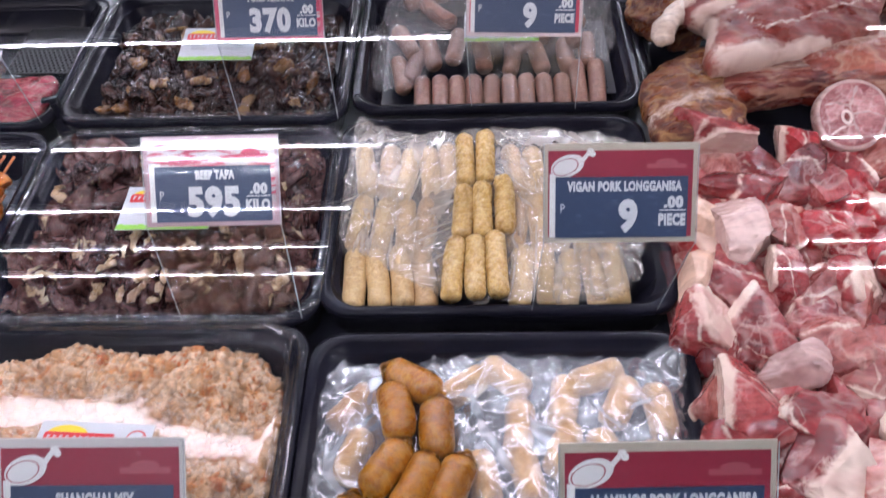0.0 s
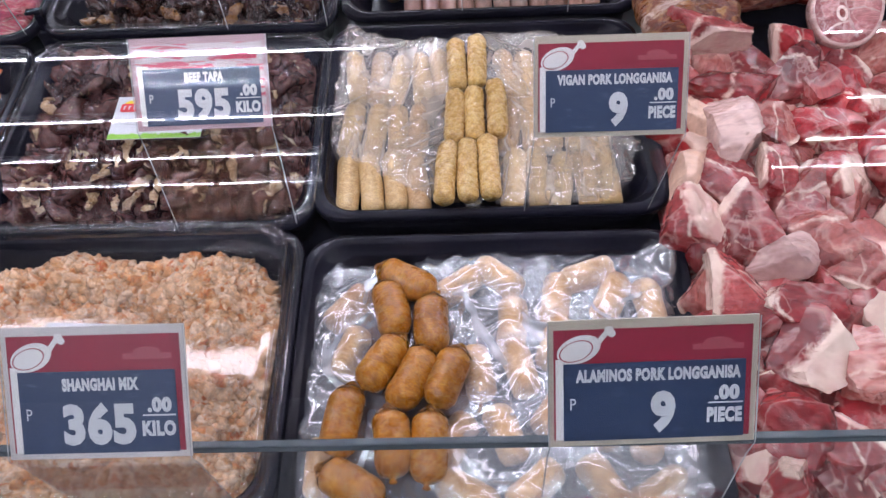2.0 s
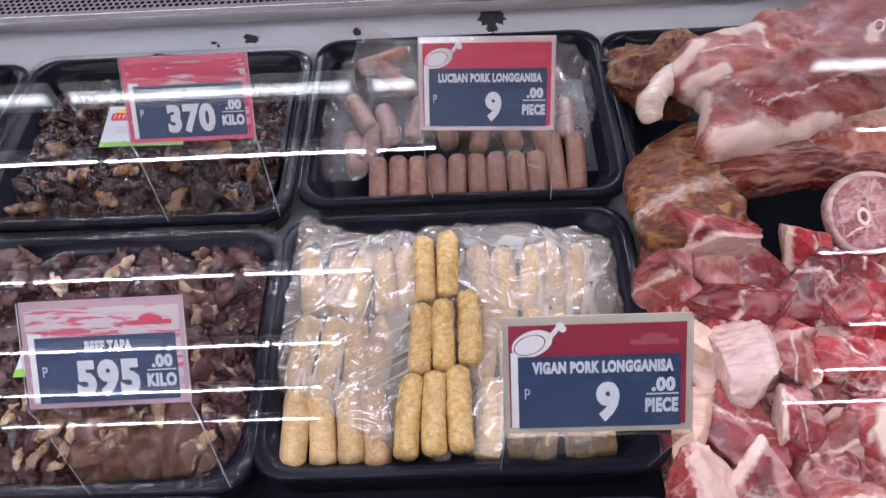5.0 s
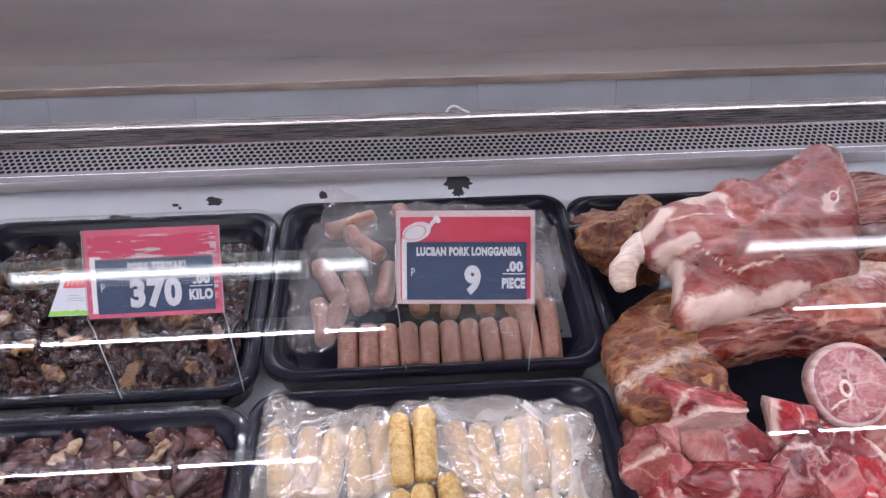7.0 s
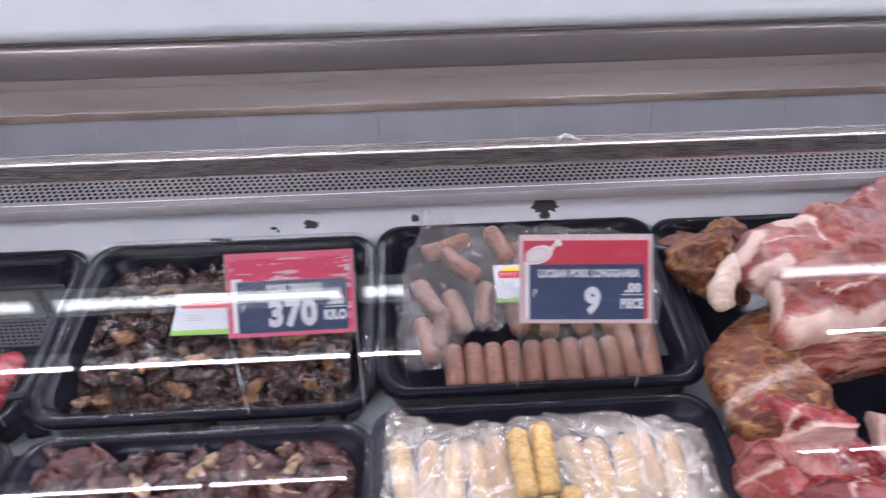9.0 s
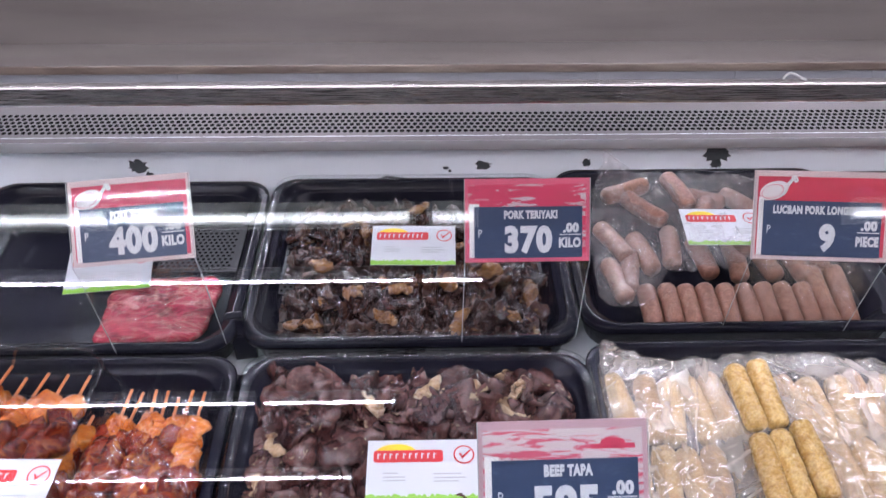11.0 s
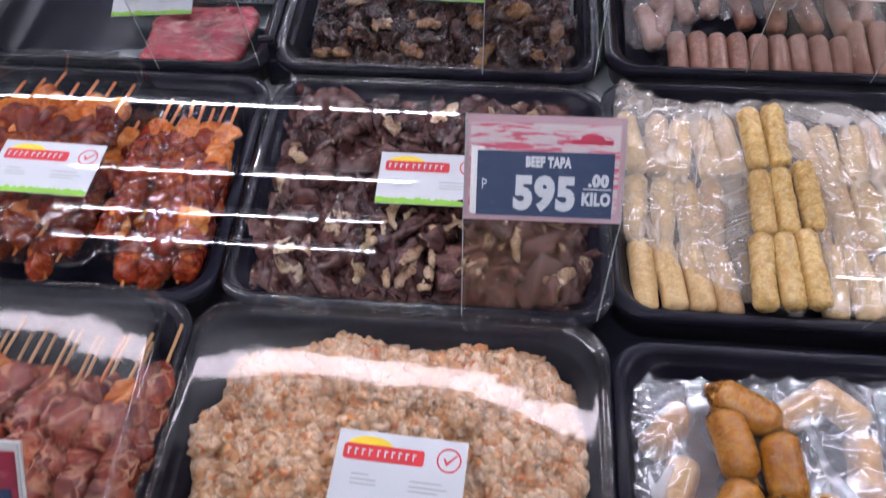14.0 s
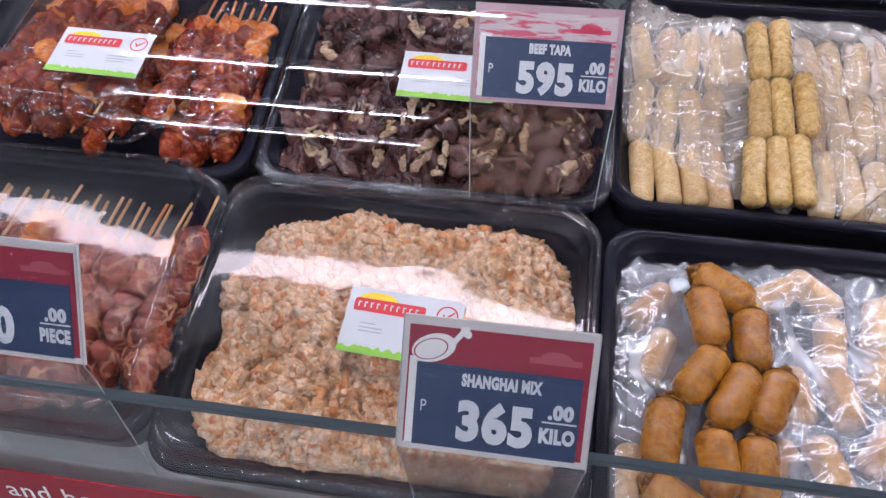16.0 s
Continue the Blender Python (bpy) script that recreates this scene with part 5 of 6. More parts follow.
for u, s, ln, wd in ((-0.410, 0.302, 0.036, 0.018), (-0.362, 0.342, 0.028, 0.018), (-0.298, 0.475, 0.032, 0.014), (-0.256, 0.300, 0.034, 0.013), (-0.180, 0.338, 0.036, 0.016), (-0.387, 0.322, 0.022, 0.012), (-0.318, 0.345, 0.030, 0.014), (-0.265, 0.352, 0.026, 0.018), (-0.222, 0.372, 0.030, 0.014), (-0.33, 0.31, 0.026, 0.012), (-0.20, 0.31, 0.024, 0.012), (-0.37, 0.45, 0.026, 0.012), (-0.34, 0.43, 0.022, 0.012), (-0.25, 0.41, 0.030, 0.012), (-0.40, 0.38, 0.026, 0.012)):
    scrap(u, s, 0.000 if s > 0.32 else -0.006, ln * 1.15, wd * 1.25, rb, M_TANBIT, "tan glazed pork rind piece on the dark strips", "glazed rind pieces", rb.uniform(-90, 90))


def mince(name, cu, cs, w, d, top, count, material, label, seed):
    """Crumbly mince: a mound of soft balls with clumps and crumbs all over it."""
    r = random.Random(seed)
    verts, faces = [], []
    nx, ny = 170, 136

    def hh(u, s):
        p = Vector((u * 22, s * 22, 31.0 + seed))
        a, b = 2 * u / w + 0.16 * noise.noise(p), 2 * s / d + 0.16 * noise.noise(p + Vector((5, 9, 26)))
        e = max(0.0, min(1.0, (1.0 - (a ** 4 + b ** 4) ** 0.25) * 3.4))
        f1 = noise.voronoi(Vector((u / 0.046, s / 0.046, seed * 0.37)))[0][0]
        f2 = noise.voronoi(Vector((u / 0.018, s / 0.018, seed * 0.61)))[0][0]
        h = 0.022 * (1 - min(1.2, f1 * 1.3) ** 2) - 0.005 + 0.010 * (1 - min(1.2, f2 * 1.4) ** 2) + 0.008 * noise.noise(Vector((u * 14, s * 14, seed)))
        return min(top + 0.024, -0.036 + (top + 0.040 + h) * math.sqrt(e)), e
    for j in range(ny + 1):
        for i in range(nx + 1):
            u, s = (i / nx - 0.5) * w, (j / ny - 0.5) * d
            verts.append((u, s, hh(u, s)[0] + 0.0016 * noise.noise(Vector((u * 210, s * 210, seed))) - 0.001))
    for j in range(ny):
        for i in range(nx):
            a = j * (nx + 1) + i
            faces.append((a, a + 1, a + nx + 2, a + nx + 1))
    for sub, share, lo, hi in ((2, 0.42, 0.0030, 0.0060), (2, 0.58, 0.0015, 0.0032)):
        tmp = bmesh.new()
        bmesh.ops.create_icosphere(tmp, subdivisions=sub, radius=1.0)
        ico_v = [vt.co.copy() for vt in tmp.verts]
        ico_f = [tuple(vt.index for vt in f.verts) for f in tmp.faces]
        tmp.free()
        for _ in range(int(count * share)):
            u, s = r.uniform(-0.485, 0.485) * w, r.uniform(-0.485, 0.485) * d
            z, e = hh(u, s)
            if e <= 0.03:
                continue
            q = r.uniform(lo, hi)
            m = Euler((r.uniform(0, 6), r.uniform(0, 6), r.uniform(0, 6))).to_matrix()
            sc = Vector((q * r.uniform(0.9, 1.5), q, q * r.uniform(0.60, 0.95)))
            off = Vector((r.random() * 50, r.random() * 50, r.random() * 50))
            c = Vector((u, s, z - q * r.uniform(-0.20, 0.35)))
            base = len(verts)
            for co in ico_v:
                k = 1.0 + 0.75 * noise.noise(co * 1.5 + off) + 0.35 * noise.noise(co * 3.5 + off)
                verts.append(tuple(c + m @ Vector((co.x * sc.x * k, co.y * sc.y * k, co.z * sc.z * k))))
            faces.extend(tuple(base + i for i in f) for f in ico_f)
    me = bpy.data.meshes.new(name)
    me.from_pydata(verts, [], faces)
    for p in me.polygons:
        p.use_smooth = True
    me.materials.append(material)
    ob = new(name, me)
    ob.matrix_basis = on_deck(cu, cs)
    return tagged(ob, label, "meat", kind="stuff")


mince("minced_mix", -0.302, -0.142, 0.300, 0.240, -0.011, 9500, M_MINCE, "heap of pale minced meat flecked with orange carrot", 8)


# ---- skewers ----
def skewer(u, s_tip, h, length, rng, meats, stick, label, group, turn=0.0, pitch=-6.0, chunks=6, size=0.0105, first=0.035):
    ob = empty("skewer", on_deck(u, s_tip, h, turn) @ Matrix.Rotation(radians(pitch), 4, "X"))
    tagged(ob, label, "skewer", group)
    bm = bmesh.new()
    bmesh.ops.create_cone(bm, cap_ends=True, segments=8, radius1=0.0014, radius2=0.0011, depth=length, matrix=Matrix.Translation((0, -length / 2, 0)) @ Matrix.Rotation(radians(90), 4, "X"))
    part("stick", bm, stick, ob)
    y = -first
    for k in range(chunks):
        step = size * rng.uniform(1.0, 1.5)
        bm = lump(rng, size * rng.uniform(1.15, 1.5), step * 1.25, size * rng.uniform(0.85, 1.15), 4, 0.15, 0.0, 3)
        bmesh.ops.rotate(bm, cent=(0, 0, 0), matrix=Matrix.Rotation(rng.uniform(0, 6.28), 3, "Y"), verts=bm.verts)
        bmesh.ops.translate(bm, vec=(rng.uniform(-0.003, 0.003), y, rng.uniform(-0.002, 0.002)), verts=bm.verts)
        part("meat_chunk", bm, meats[1] if len(meats) > 1 and (k == 0 or k == 1 and rng.random() < 0.4 or rng.random() < 0.08) else meats[0], ob)
        y -= step
    return ob


rs = random.Random(21)
for u in (-0.546, -0.532, -0.518, -0.504, -0.490):
    skewer(u, 0.170 + rs.uniform(-0.012, 0.01), -0.010, 0.155, rs, (M_SKEWMEAT, M_SKEWFAT), M_STICK_RED, "glazed dark red meat skewer with orange fat", "glazed skewers", rs.uniform(-4, 4), -2, 9, 0.0112, 0.030)
for u in (-0.705, -0.685, -0.665, -0.645, -0.625, -0.605, -0.585):
    skewer(u, 0.190 + rs.uniform(-0.012, 0.01), -0.006, 0.17, rs, (M_SKEWMEAT, M_SKEWFAT), M_STICK_RED, "glazed dark red meat skewer inside a clear pack", "packed skewers", rs.uniform(-8, -2), -2, 9, 0.0118, 0.030)
for k in range(12):
    skewer(-0.731 + k * 0.0205, -0.030 + rs.uniform(-0.01, 0.006), -0.016, 0.172, rs, (M_SKEWRAW,), M_STICK, "marinated raw pork skewer on a bamboo stick", "marinated skewers", rs.uniform(-7, -2), -2, 7, 0.0150, 0.056)
for u in (-0.552, -0.541, -0.530, -0.519, -0.508, -0.497, -0.486):
    skewer(u, 0.203 + rs.uniform(-0.012, 0.01), 0.008, 0.165, rs, (M_SKEWMEAT, M_SKEWFAT), M_STICK_RED, "glazed dark red meat skewer with orange fat", "glazed skewers", rs.uniform(-5, 4), -3, 9, 0.0112, 0.044)
for u in (-0.700, -0.682, -0.664, -0.646, -0.628, -0.610, -0.590):
    skewer(u, 0.226 + rs.uniform(-0.012, 0.01), 0.016, 0.19, rs, (M_SKEWMEAT, M_SKEWFAT), M_STICK_RED, "glazed dark red meat skewer inside a clear pack", "packed skewers", rs.uniform(-10, -2), -3, 10, 0.0120, 0.042)
for k in range(12):
    u = -0.715 + k * 0.0215
    skewer(u, -0.036 + rs.uniform(-0.012, 0.008), 0.000, 0.185, rs, (M_SKEWRAW,) if k % 5 else (M_SKEWRAW, M_SKEWFAT), M_STICK_RED if k == 9 else M_STICK, "marinated raw pork skewer on a bamboo stick", "marinated skewers", rs.uniform(-8, -2), -3, 7, 0.0158, 0.060)


# ---- cured slab and maker's cards ----
piece("cured_pork", slab([(-0.05, 0.045), (0.045, 0.042), (0.055, 0.02), (0.035, -0.042), (-0.055, -0.044), (-0.062, -0.01)], 0.012, rng, 0.1, 0.0046, 18, 12), M_TOCINO, on_deck(-0.565, 0.345, -0.030, 2), "flat bright red cured pork in a bag", "meat")
film("loose_film", [(-0.655, 0.40), (-0.655, 0.34), (-0.64, 0.29), (-0.60, 0.288), (-0.505, 0.29), (-0.49, 0.37), (-0.52, 0.41), (-0.60, 0.42)], -0.024, 0.006, M_BAG_FAINT, "clear bag round the red cured pork", 23, wrinkle=20.0)
maker_card(-0.291, 0.114, 0.0235, 0.0, 2)
maker_card(-0.301, 0.396, 0.014, -1.0, 8)
maker_card(0.044, 0.424, 0.012, -1.0, 6)
maker_card(-0.289, -0.145, 0.0255, -3.0, 2)
maker_card(-0.612, 0.084, 0.0515, -1.5, 0)
maker_card(-0.632, 0.392, -0.014, 6.0, 12)


# ---- clear lids ----
def bead(name, w, d, radius, h, thick, parent):
    """A rounded clear bead that runs round a cover."""
    bm = bmesh.new()
    rings = []
    for k in range(9):
        a = math.pi * (k / 8)
        rings.append(rounded(w + 2 * thick * math.cos(a), d + 2 * thick * math.cos(a), radius, h + thick * math.sin(a), seg=10))
    ob = part(name, loft(bm, rings), M_BEAD, parent)
    ob.visible_shadow = False
    return ob


def tray_cover(u, s, w, d, label):
    """A flat clear cover pressed over a tray's rim, with a wide rounded flange."""
    ob = empty("clear_cover", on_deck(u, s, 0.0005))
    tagged(ob, label, "cover")
    bead("flange", w - 0.010, d - 0.010, 0.028, 0.001, 0.0055, ob)
    return ob


def lid(u, s, w, d, rise, label, sag=0.0, turn=0.0, foot=0.001, radius=0.03, bow=-0.02, twist=0.0, tilt=0.0):
    """A shallow clear cover with rounded corners and a nearly flat top."""
    bm = bmesh.new()
    rings = [rounded(w, d, radius, foot), rounded(w - 0.004, d - 0.004, radius, foot + 0.001), rounded(w - 0.010, d - 0.010, radius, foot + rise * 0.7), rounded(w - 0.016, d - 0.016, radius * 0.9, foot + rise * 0.95)]
    n = 26
    for i in range(n):
        k = 1 - i / n
        ring = []
        for p in rounded(w - 0.022, d - 0.022, radius * 0.8, 0, seg=10):
            x, y = p.x * k, p.y * k
            ring.append(Vector((x, y, foot + rise - sag * (1 - (2 * x / w) ** 2) * (1 - (2 * y / d) ** 2) + bow * y * (2 * x / w) ** 2 + twist * x * y + tilt * y)))
        rings.append(ring)
    rings[0:4] = [rounded(w - a, d - a, radius, foot + rise * z, seg=10) for a, z in ((0.0, 0.0), (0.004, 0.03), (0.010, 0.7), (0.016, 0.95))]
    loft(bm, rings, cap_end=True)
    ob = part("clear_cover", bm, M_LID)
    ob.matrix_basis = on_deck(u, s, 0, turn)
    ob.visible_shadow = False
    bead("rim", w, d, radius, foot + 0.001, 0.0022, ob)
    bead("shoulder", w - 0.013, d - 0.013, radius * 0.9, foot + rise * 0.93, 0.0014, ob)
    return tagged(ob, label, "cover")


lid(-0.3035, -0.138, 0.322, 0.252, 0.023, "clear plastic cover over the minced mix, slightly sagging", 0.003, twist=-0.14, tilt=0.014)
lid(-0.637, -0.130, 0.328, 0.242, 0.034, "clear plastic cover over the marinated skewers", 0.003, tilt=0.045)
tray_cover(-0.2965, 0.125, 0.325, 0.262, "clear plastic cover rim over the beef strips")
tray_cover(-0.303, 0.404, 0.332, 0.268, "clear plastic cover rim over the dark pork strips")
lid(-0.640, 0.128, 0.156, 0.216, 0.049, "clear plastic pack over glazed skewers", 0.002, -2.0)
film("cling_wrap", [(-0.556, 0.19), (-0.560, 0.08), (-0.558, 0.012), (-0.52, 0.006), (-0.480, 0.014), (-0.474, 0.10), (-0.480, 0.19), (-0.52, 0.196)], 0.030, 0.004, M_WRAP, "tight clear wrap over glazed skewers", 31, wrinkle=30.0, drop=0.03)
film("cling_wrap", [(-0.712, 0.10), (-0.714, 0.04), (-0.68, 0.012), (-0.62, 0.010), (-0.578, 0.02), (-0.570, 0.10), (-0.62, 0.112), (-0.68, 0.11)], 0.036, 0.004, M_WRAP, "tight clear wrap inside the skewer pack", 37, wrinkle=30.0, drop=0.03)

# ---- raw pork at the open end ----
tray(0.385, 0.37, 0.36, 0.36, label="large black tray under the pork cuts", lift=-0.004)
tray(0.385, 0.0, 0.36, 0.34, label="large black tray heaped with pork chunks", lift=-0.004)
tray(0.385, -0.19, 0.36, 0.17, label="black tray heaped with pork chunks", lift=-0.004)
rp = random.Random(5)
M_TRIM = meat("pork_trimmings", (0.10, 0.010, 0.012), (0.25, 0.045, 0.045), (0.42, 0.14, 0.125), (0.70, 0.48, 0.42), 0.36, 26.0, 0.24, cells=40.0)
verts, faces = [], []
for j in range(121):
    for i in range(101):
        u, s = 0.186 + 0.40 * i / 100, -0.285 + 0.475 * j / 120
        e = min(1.0, (u - 0.186) / 0.02, (0.19 - s) / 0.02)
        verts.append((u, s, -0.036 + 0.030 * e + 0.010 * e * crumple(u, s, 44.0, 0.034)))
for j in range(120):
    for i in range(100):
        a = j * 101 + i
        faces.append((a, a + 1, a + 102, a + 101))
me = bpy.data.meshes.new("pork_trimmings")
me.from_pydata(verts, [], faces)
for p in me.polygons:
    p.use_smooth = True
me.materials.append(M_TRIM)
trim = new("pork_trimmings", me)
trim.matrix_basis = DECK.copy()
tagged(trim, "dark red pork trimmings under the chunks", "meat", kind="stuff")
TOP_CHUNKS = [
    (0.254, 0.210, 0.072, 0.046, "a"), (0.206, 0.168, 0.040, 0.046, "p"), (0.268, 0.142, 0.087, 0.046, "r"), (0.330, 0.153, 0.060, 0.055, "a"), (0.373, 0.122, 0.049, 0.052, "r"),
    (0.226, 0.103, 0.028, 0.064, "s"), (0.250, 0.083, 0.058, 0.066, "f"), (0.295, 0.086, 0.037, 0.053, "p"), (0.341, 0.081, 0.058, 0.052, "r"), (0.232, 0.024, 0.053, 0.070, "a"),
    (0.315, 0.020, 0.050, 0.061, "p"), (0.280, 0.026, 0.030, 0.054, "a"), (0.204, 0.040, 0.026, 0.070, "s")]
MORE_CHUNKS = [
    (0.204, -0.024, 0.047, 0.063, "a"), (0.243, -0.026, 0.060, 0.080, "a"), (0.305, -0.040, 0.050, 0.055, "p"), (0.220, -0.093, 0.066, 0.065, "a"), (0.262, -0.061, 0.054, 0.034, "f"), (0.268, -0.105, 0.058, 0.036, "r"),
    (0.319, -0.069, 0.049, 0.048, "p"), (0.269, -0.150, 0.078, 0.066, "a"), (0.234, -0.203, 0.051, 0.060, "r"), (0.305, -0.160, 0.040, 0.048, "p"), (0.272, -0.221, 0.042, 0.043, "a"), (0.222, -0.248, 0.040, 0.034, "r"), (0.338, 0.008, 0.042, 0.054, "p")]
KINDS = {"a": M_PORK, "p": M_PORK_PALE, "r": M_PORK_RED, "s": M_SKIN, "f": M_FAT}
TEXTS = {"a": "raw pink pork chunk with white fat", "p": "pale raw pork chunk with fat", "r": "deep red raw pork chunk", "s": "tan pork skin piece", "f": "thick pale pork fat chunk"}
for u, s, w, d, kind in TOP_CHUNKS + MORE_CHUNKS:
    piece("pork_chunk", chunk(rp, w * 0.60, d * 0.60, rp.uniform(0.021, 0.029), 5, kind in "apr"), KINDS[kind], on_deck(u, s, (0.026 if s > 0.2 else 0.008) + rp.uniform(-0.003, 0.003), rp.uniform(-25, 25)) @ Matrix.Rotation(radians(rp.uniform(-14, 14)), 4, "X"),
          TEXTS[kind], "meat", "pork chunks", kind != "s")
for j in range(13):
    for i in range(9):
        u, s = 0.214 + i * 0.043 + rp.uniform(-0.01, 0.01), 0.185 - j * 0.0385 + rp.uniform(-0.01, 0.01)
        deep = (-0.009 if s < 0.09 else -0.006) if u < 0.34 else 0.004 + 0.010 * rp.random()
        k = rp.choice("aaaarrrpp")
        piece("pork_chunk", chunk(rp, rp.uniform(0.026, 0.036), rp.uniform(0.024, 0.034), rp.uniform(0.018, 0.026)), KINDS[k], on_deck(u, s, deep + rp.uniform(-0.004, 0.004), rp.uniform(0, 360)) @ Matrix.Rotation(radians(rp.uniform(-25, 25)), 4, "X"),
              TEXTS[k], "meat", "pork chunks", True)

SEAMS = (((-0.080, -0.112), (-0.030, -0.100), 0.017), ((-0.030, -0.100), (0.040, -0.084), 0.008), ((-0.094, -0.09), (-0.085, -0.05), 0.008), ((-0.095, -0.036), (-0.062, -0.022), 0.010), ((-0.105, -0.01), (-0.075, 0.02), 0.009),
         ((-0.050, 0.038), (-0.016, 0.040), 0.010), ((-0.016, 0.040), (-0.012, 0.006), 0.007), ((-0.060, -0.028), (-0.030, -0.070), 0.004), ((-0.030, -0.070), (0.045, -0.036), 0.004), ((0.045, -0.036), (0.104, -0.022), 0.004),
         ((0.150, 0.118), (0.142, 0.05), 0.007), ((0.142, 0.05), (0.126, 0.0), 0.005), ((0.102, 0.030), (0.094, 0.014), 0.010), ((0.122, 0.052), (0.104, 0.028), 0.005), ((-0.10, 0.0), (-0.03, 0.012), 0.003))


def leg_fat(x, y):
    """Pale fat along the edge, the shank end and the thin seams between the muscles."""
    best = 0.0
    q = Vector((x * 40, y * 40, 3.0))
    x, y = x + 0.006 * noise.noise(q), y + 0.006 * noise.noise(q + Vector((9, 2, 5)))
    for (ax, ay), (bx, by), w in SEAMS:
        dx, dy = bx - ax, by - ay
        t = min(1.0, max(0.0, ((x - ax) * dx + (y - ay) * dy) / (dx * dx + dy * dy)))
        best = max(best, (0.86 if w > 0.007 else 0.56) - 0.60 * math.hypot(ax + t * dx - x, ay + t * dy - y) / w)
    return best


LEG = on_deck(0.357, 0.402, 0.052, 0) @ Matrix.Rotation(radians(6), 4, "X")
leg = empty("pork_leg_cut", LEG)
tagged(leg, "large pink pork leg cut with pale fat edge", "meat")
part("meat_body", slab([(-0.089, 0.027), (-0.054, 0.044), (-0.024, 0.051), (0.0, 0.066), (0.036, 0.070), (0.069, 0.092), (0.11, 0.114), (0.139, 0.127), (0.153, 0.119), (0.149, 0.085), (0.140, 0.042), (0.126, 0.0), (0.106, -0.039), (0.098, -0.061), (0.072, -0.070), (0.045, -0.078),
                        (0.019, -0.091), (-0.024, -0.102), (-0.065, -0.114), (-0.092, -0.118), (-0.098, -0.096), (-0.088, -0.065), (-0.090, -0.044), (-0.104, -0.036), (-0.108, -0.005)], 0.034, rp, 0.12, 0.006, 20, 7,
                       leg_fat), M_LEG, leg)
shank = bmesh.new()
rings = []
for k in range(13):
    t = k / 12
    x, y, r = -0.085 - 0.075 * t + 0.020 * t * t, -0.004 - 0.005 * t - 0.056 * t * t, 0.018 - 0.009 * t + 0.005 * max(0.0, t - 0.6) * 2.5 - 0.010 * max(0.0, t - 0.93) * 12
    d = Vector((-0.075 + 0.040 * t, -0.005 - 0.112 * t, 0)).normalized()
    side = Vector((-d.y, d.x, 0))
    rings.append([Vector((x, y, -0.002)) + side * (math.cos(a) * r * (1 + 0.25 * noise.noise(Vector((math.cos(a) * 2, t * 6, 4))))) + Vector((0, 0, math.sin(a) * r * 0.75 * (1 + 0.25 * noise.noise(Vector((math.sin(a) * 2, t * 6, 9)))))) for a in (2 * math.pi * i / 20 for i in range(20))])
part("shank_end", loft(shank, rings, cap_end=True, cap_start=True), M_RIND, leg, "cream shank end with fat")
part("bone_end", raised(disc(0.101, 0.024, 0.006, 0.011, 24, -0.5), 0.0250), M_BONE, leg, "cut bone end", False)
part("marrow", raised(disc(0.101, 0.024, 0.0035, 0.0075, 20, -0.5), 0.0258), M_PORK_RED, leg, "red marrow", False)
piece("pork_slab", slab([(-0.13, 0.031), (-0.132, -0.024), (-0.122, -0.056), (-0.086, -0.064), (-0.036, -0.056), (-0.030, -0.03), (-0.034, 0.0), (-0.02, 0.06), (-0.036, 0.103), (-0.091, 0.073)], 0.034, rp, 0.3, 0.009, 16, 10, lambda x, y: 0.44 - 24 * abs(y - 0.02 - 0.4 * x)),
      M_SMOKED, on_deck(0.325, 0.265, 0.010, 0), "brown smoked pork end with tan fat", "meat")
piece("pork_slab", slab([(-0.07, 0.03), (-0.05, 0.0), (-0.012, 0.002), (0.039, 0.012), (0.095, 0.005), (0.19, 0.006), (0.20, 0.06), (0.08, 0.075), (-0.036, 0.08)], 0.032, rp, 0.3, 0.004, 14, 10, lambda x, y: 0.44 - 60 * abs(y - 0.030 - 0.05 * x)),
      M_DARKPORK, on_deck(0.325, 0.265, 0.015, 0), "dark red pork rib slab with pale membrane", "meat")
piece("smoked_hock", lump(rp, 0.062, 0.058, 0.036, 4, 0.22, 0.05, 5), M_SMOKED, on_deck(0.262, 0.452, 0.014, 20), "brown smoked pork hock", "meat")
piece("pork_slab", slab([(-0.06, -0.05), (0.07, -0.05), (0.08, 0.05), (-0.02, 0.09), (-0.06, 0.04)], 0.04, rp, 0.3, 0.005, 7), M_DARKPORK, on_deck(0.545, 0.42, 0.03, 0), "dark pork cut behind the leg", "meat")
piece("pork_slab", slab([(-0.055, 0.0), (-0.02, -0.022), (0.06, -0.026), (0.10, 0.0), (0.09, 0.05), (-0.02, 0.06), (-0.06, 0.04)], 0.022, rp, 0.3, 0.005, 12, 10, lambda x, y: 0.30 + 8 * (y - 0.02)), M_SALMON, on_deck(0.42, 0.305, 0.03, 8), "reddish pork cut under the leg", "meat")


M_SLICE = meat("slice_face", (0.34, 0.10, 0.10), (0.48, 0.18, 0.175), (0.58, 0.28, 0.26), (0.72, 0.50, 0.46), 0.36, 60.0, 0.28, cells=70.0, lines=0.5, vary=0.2)


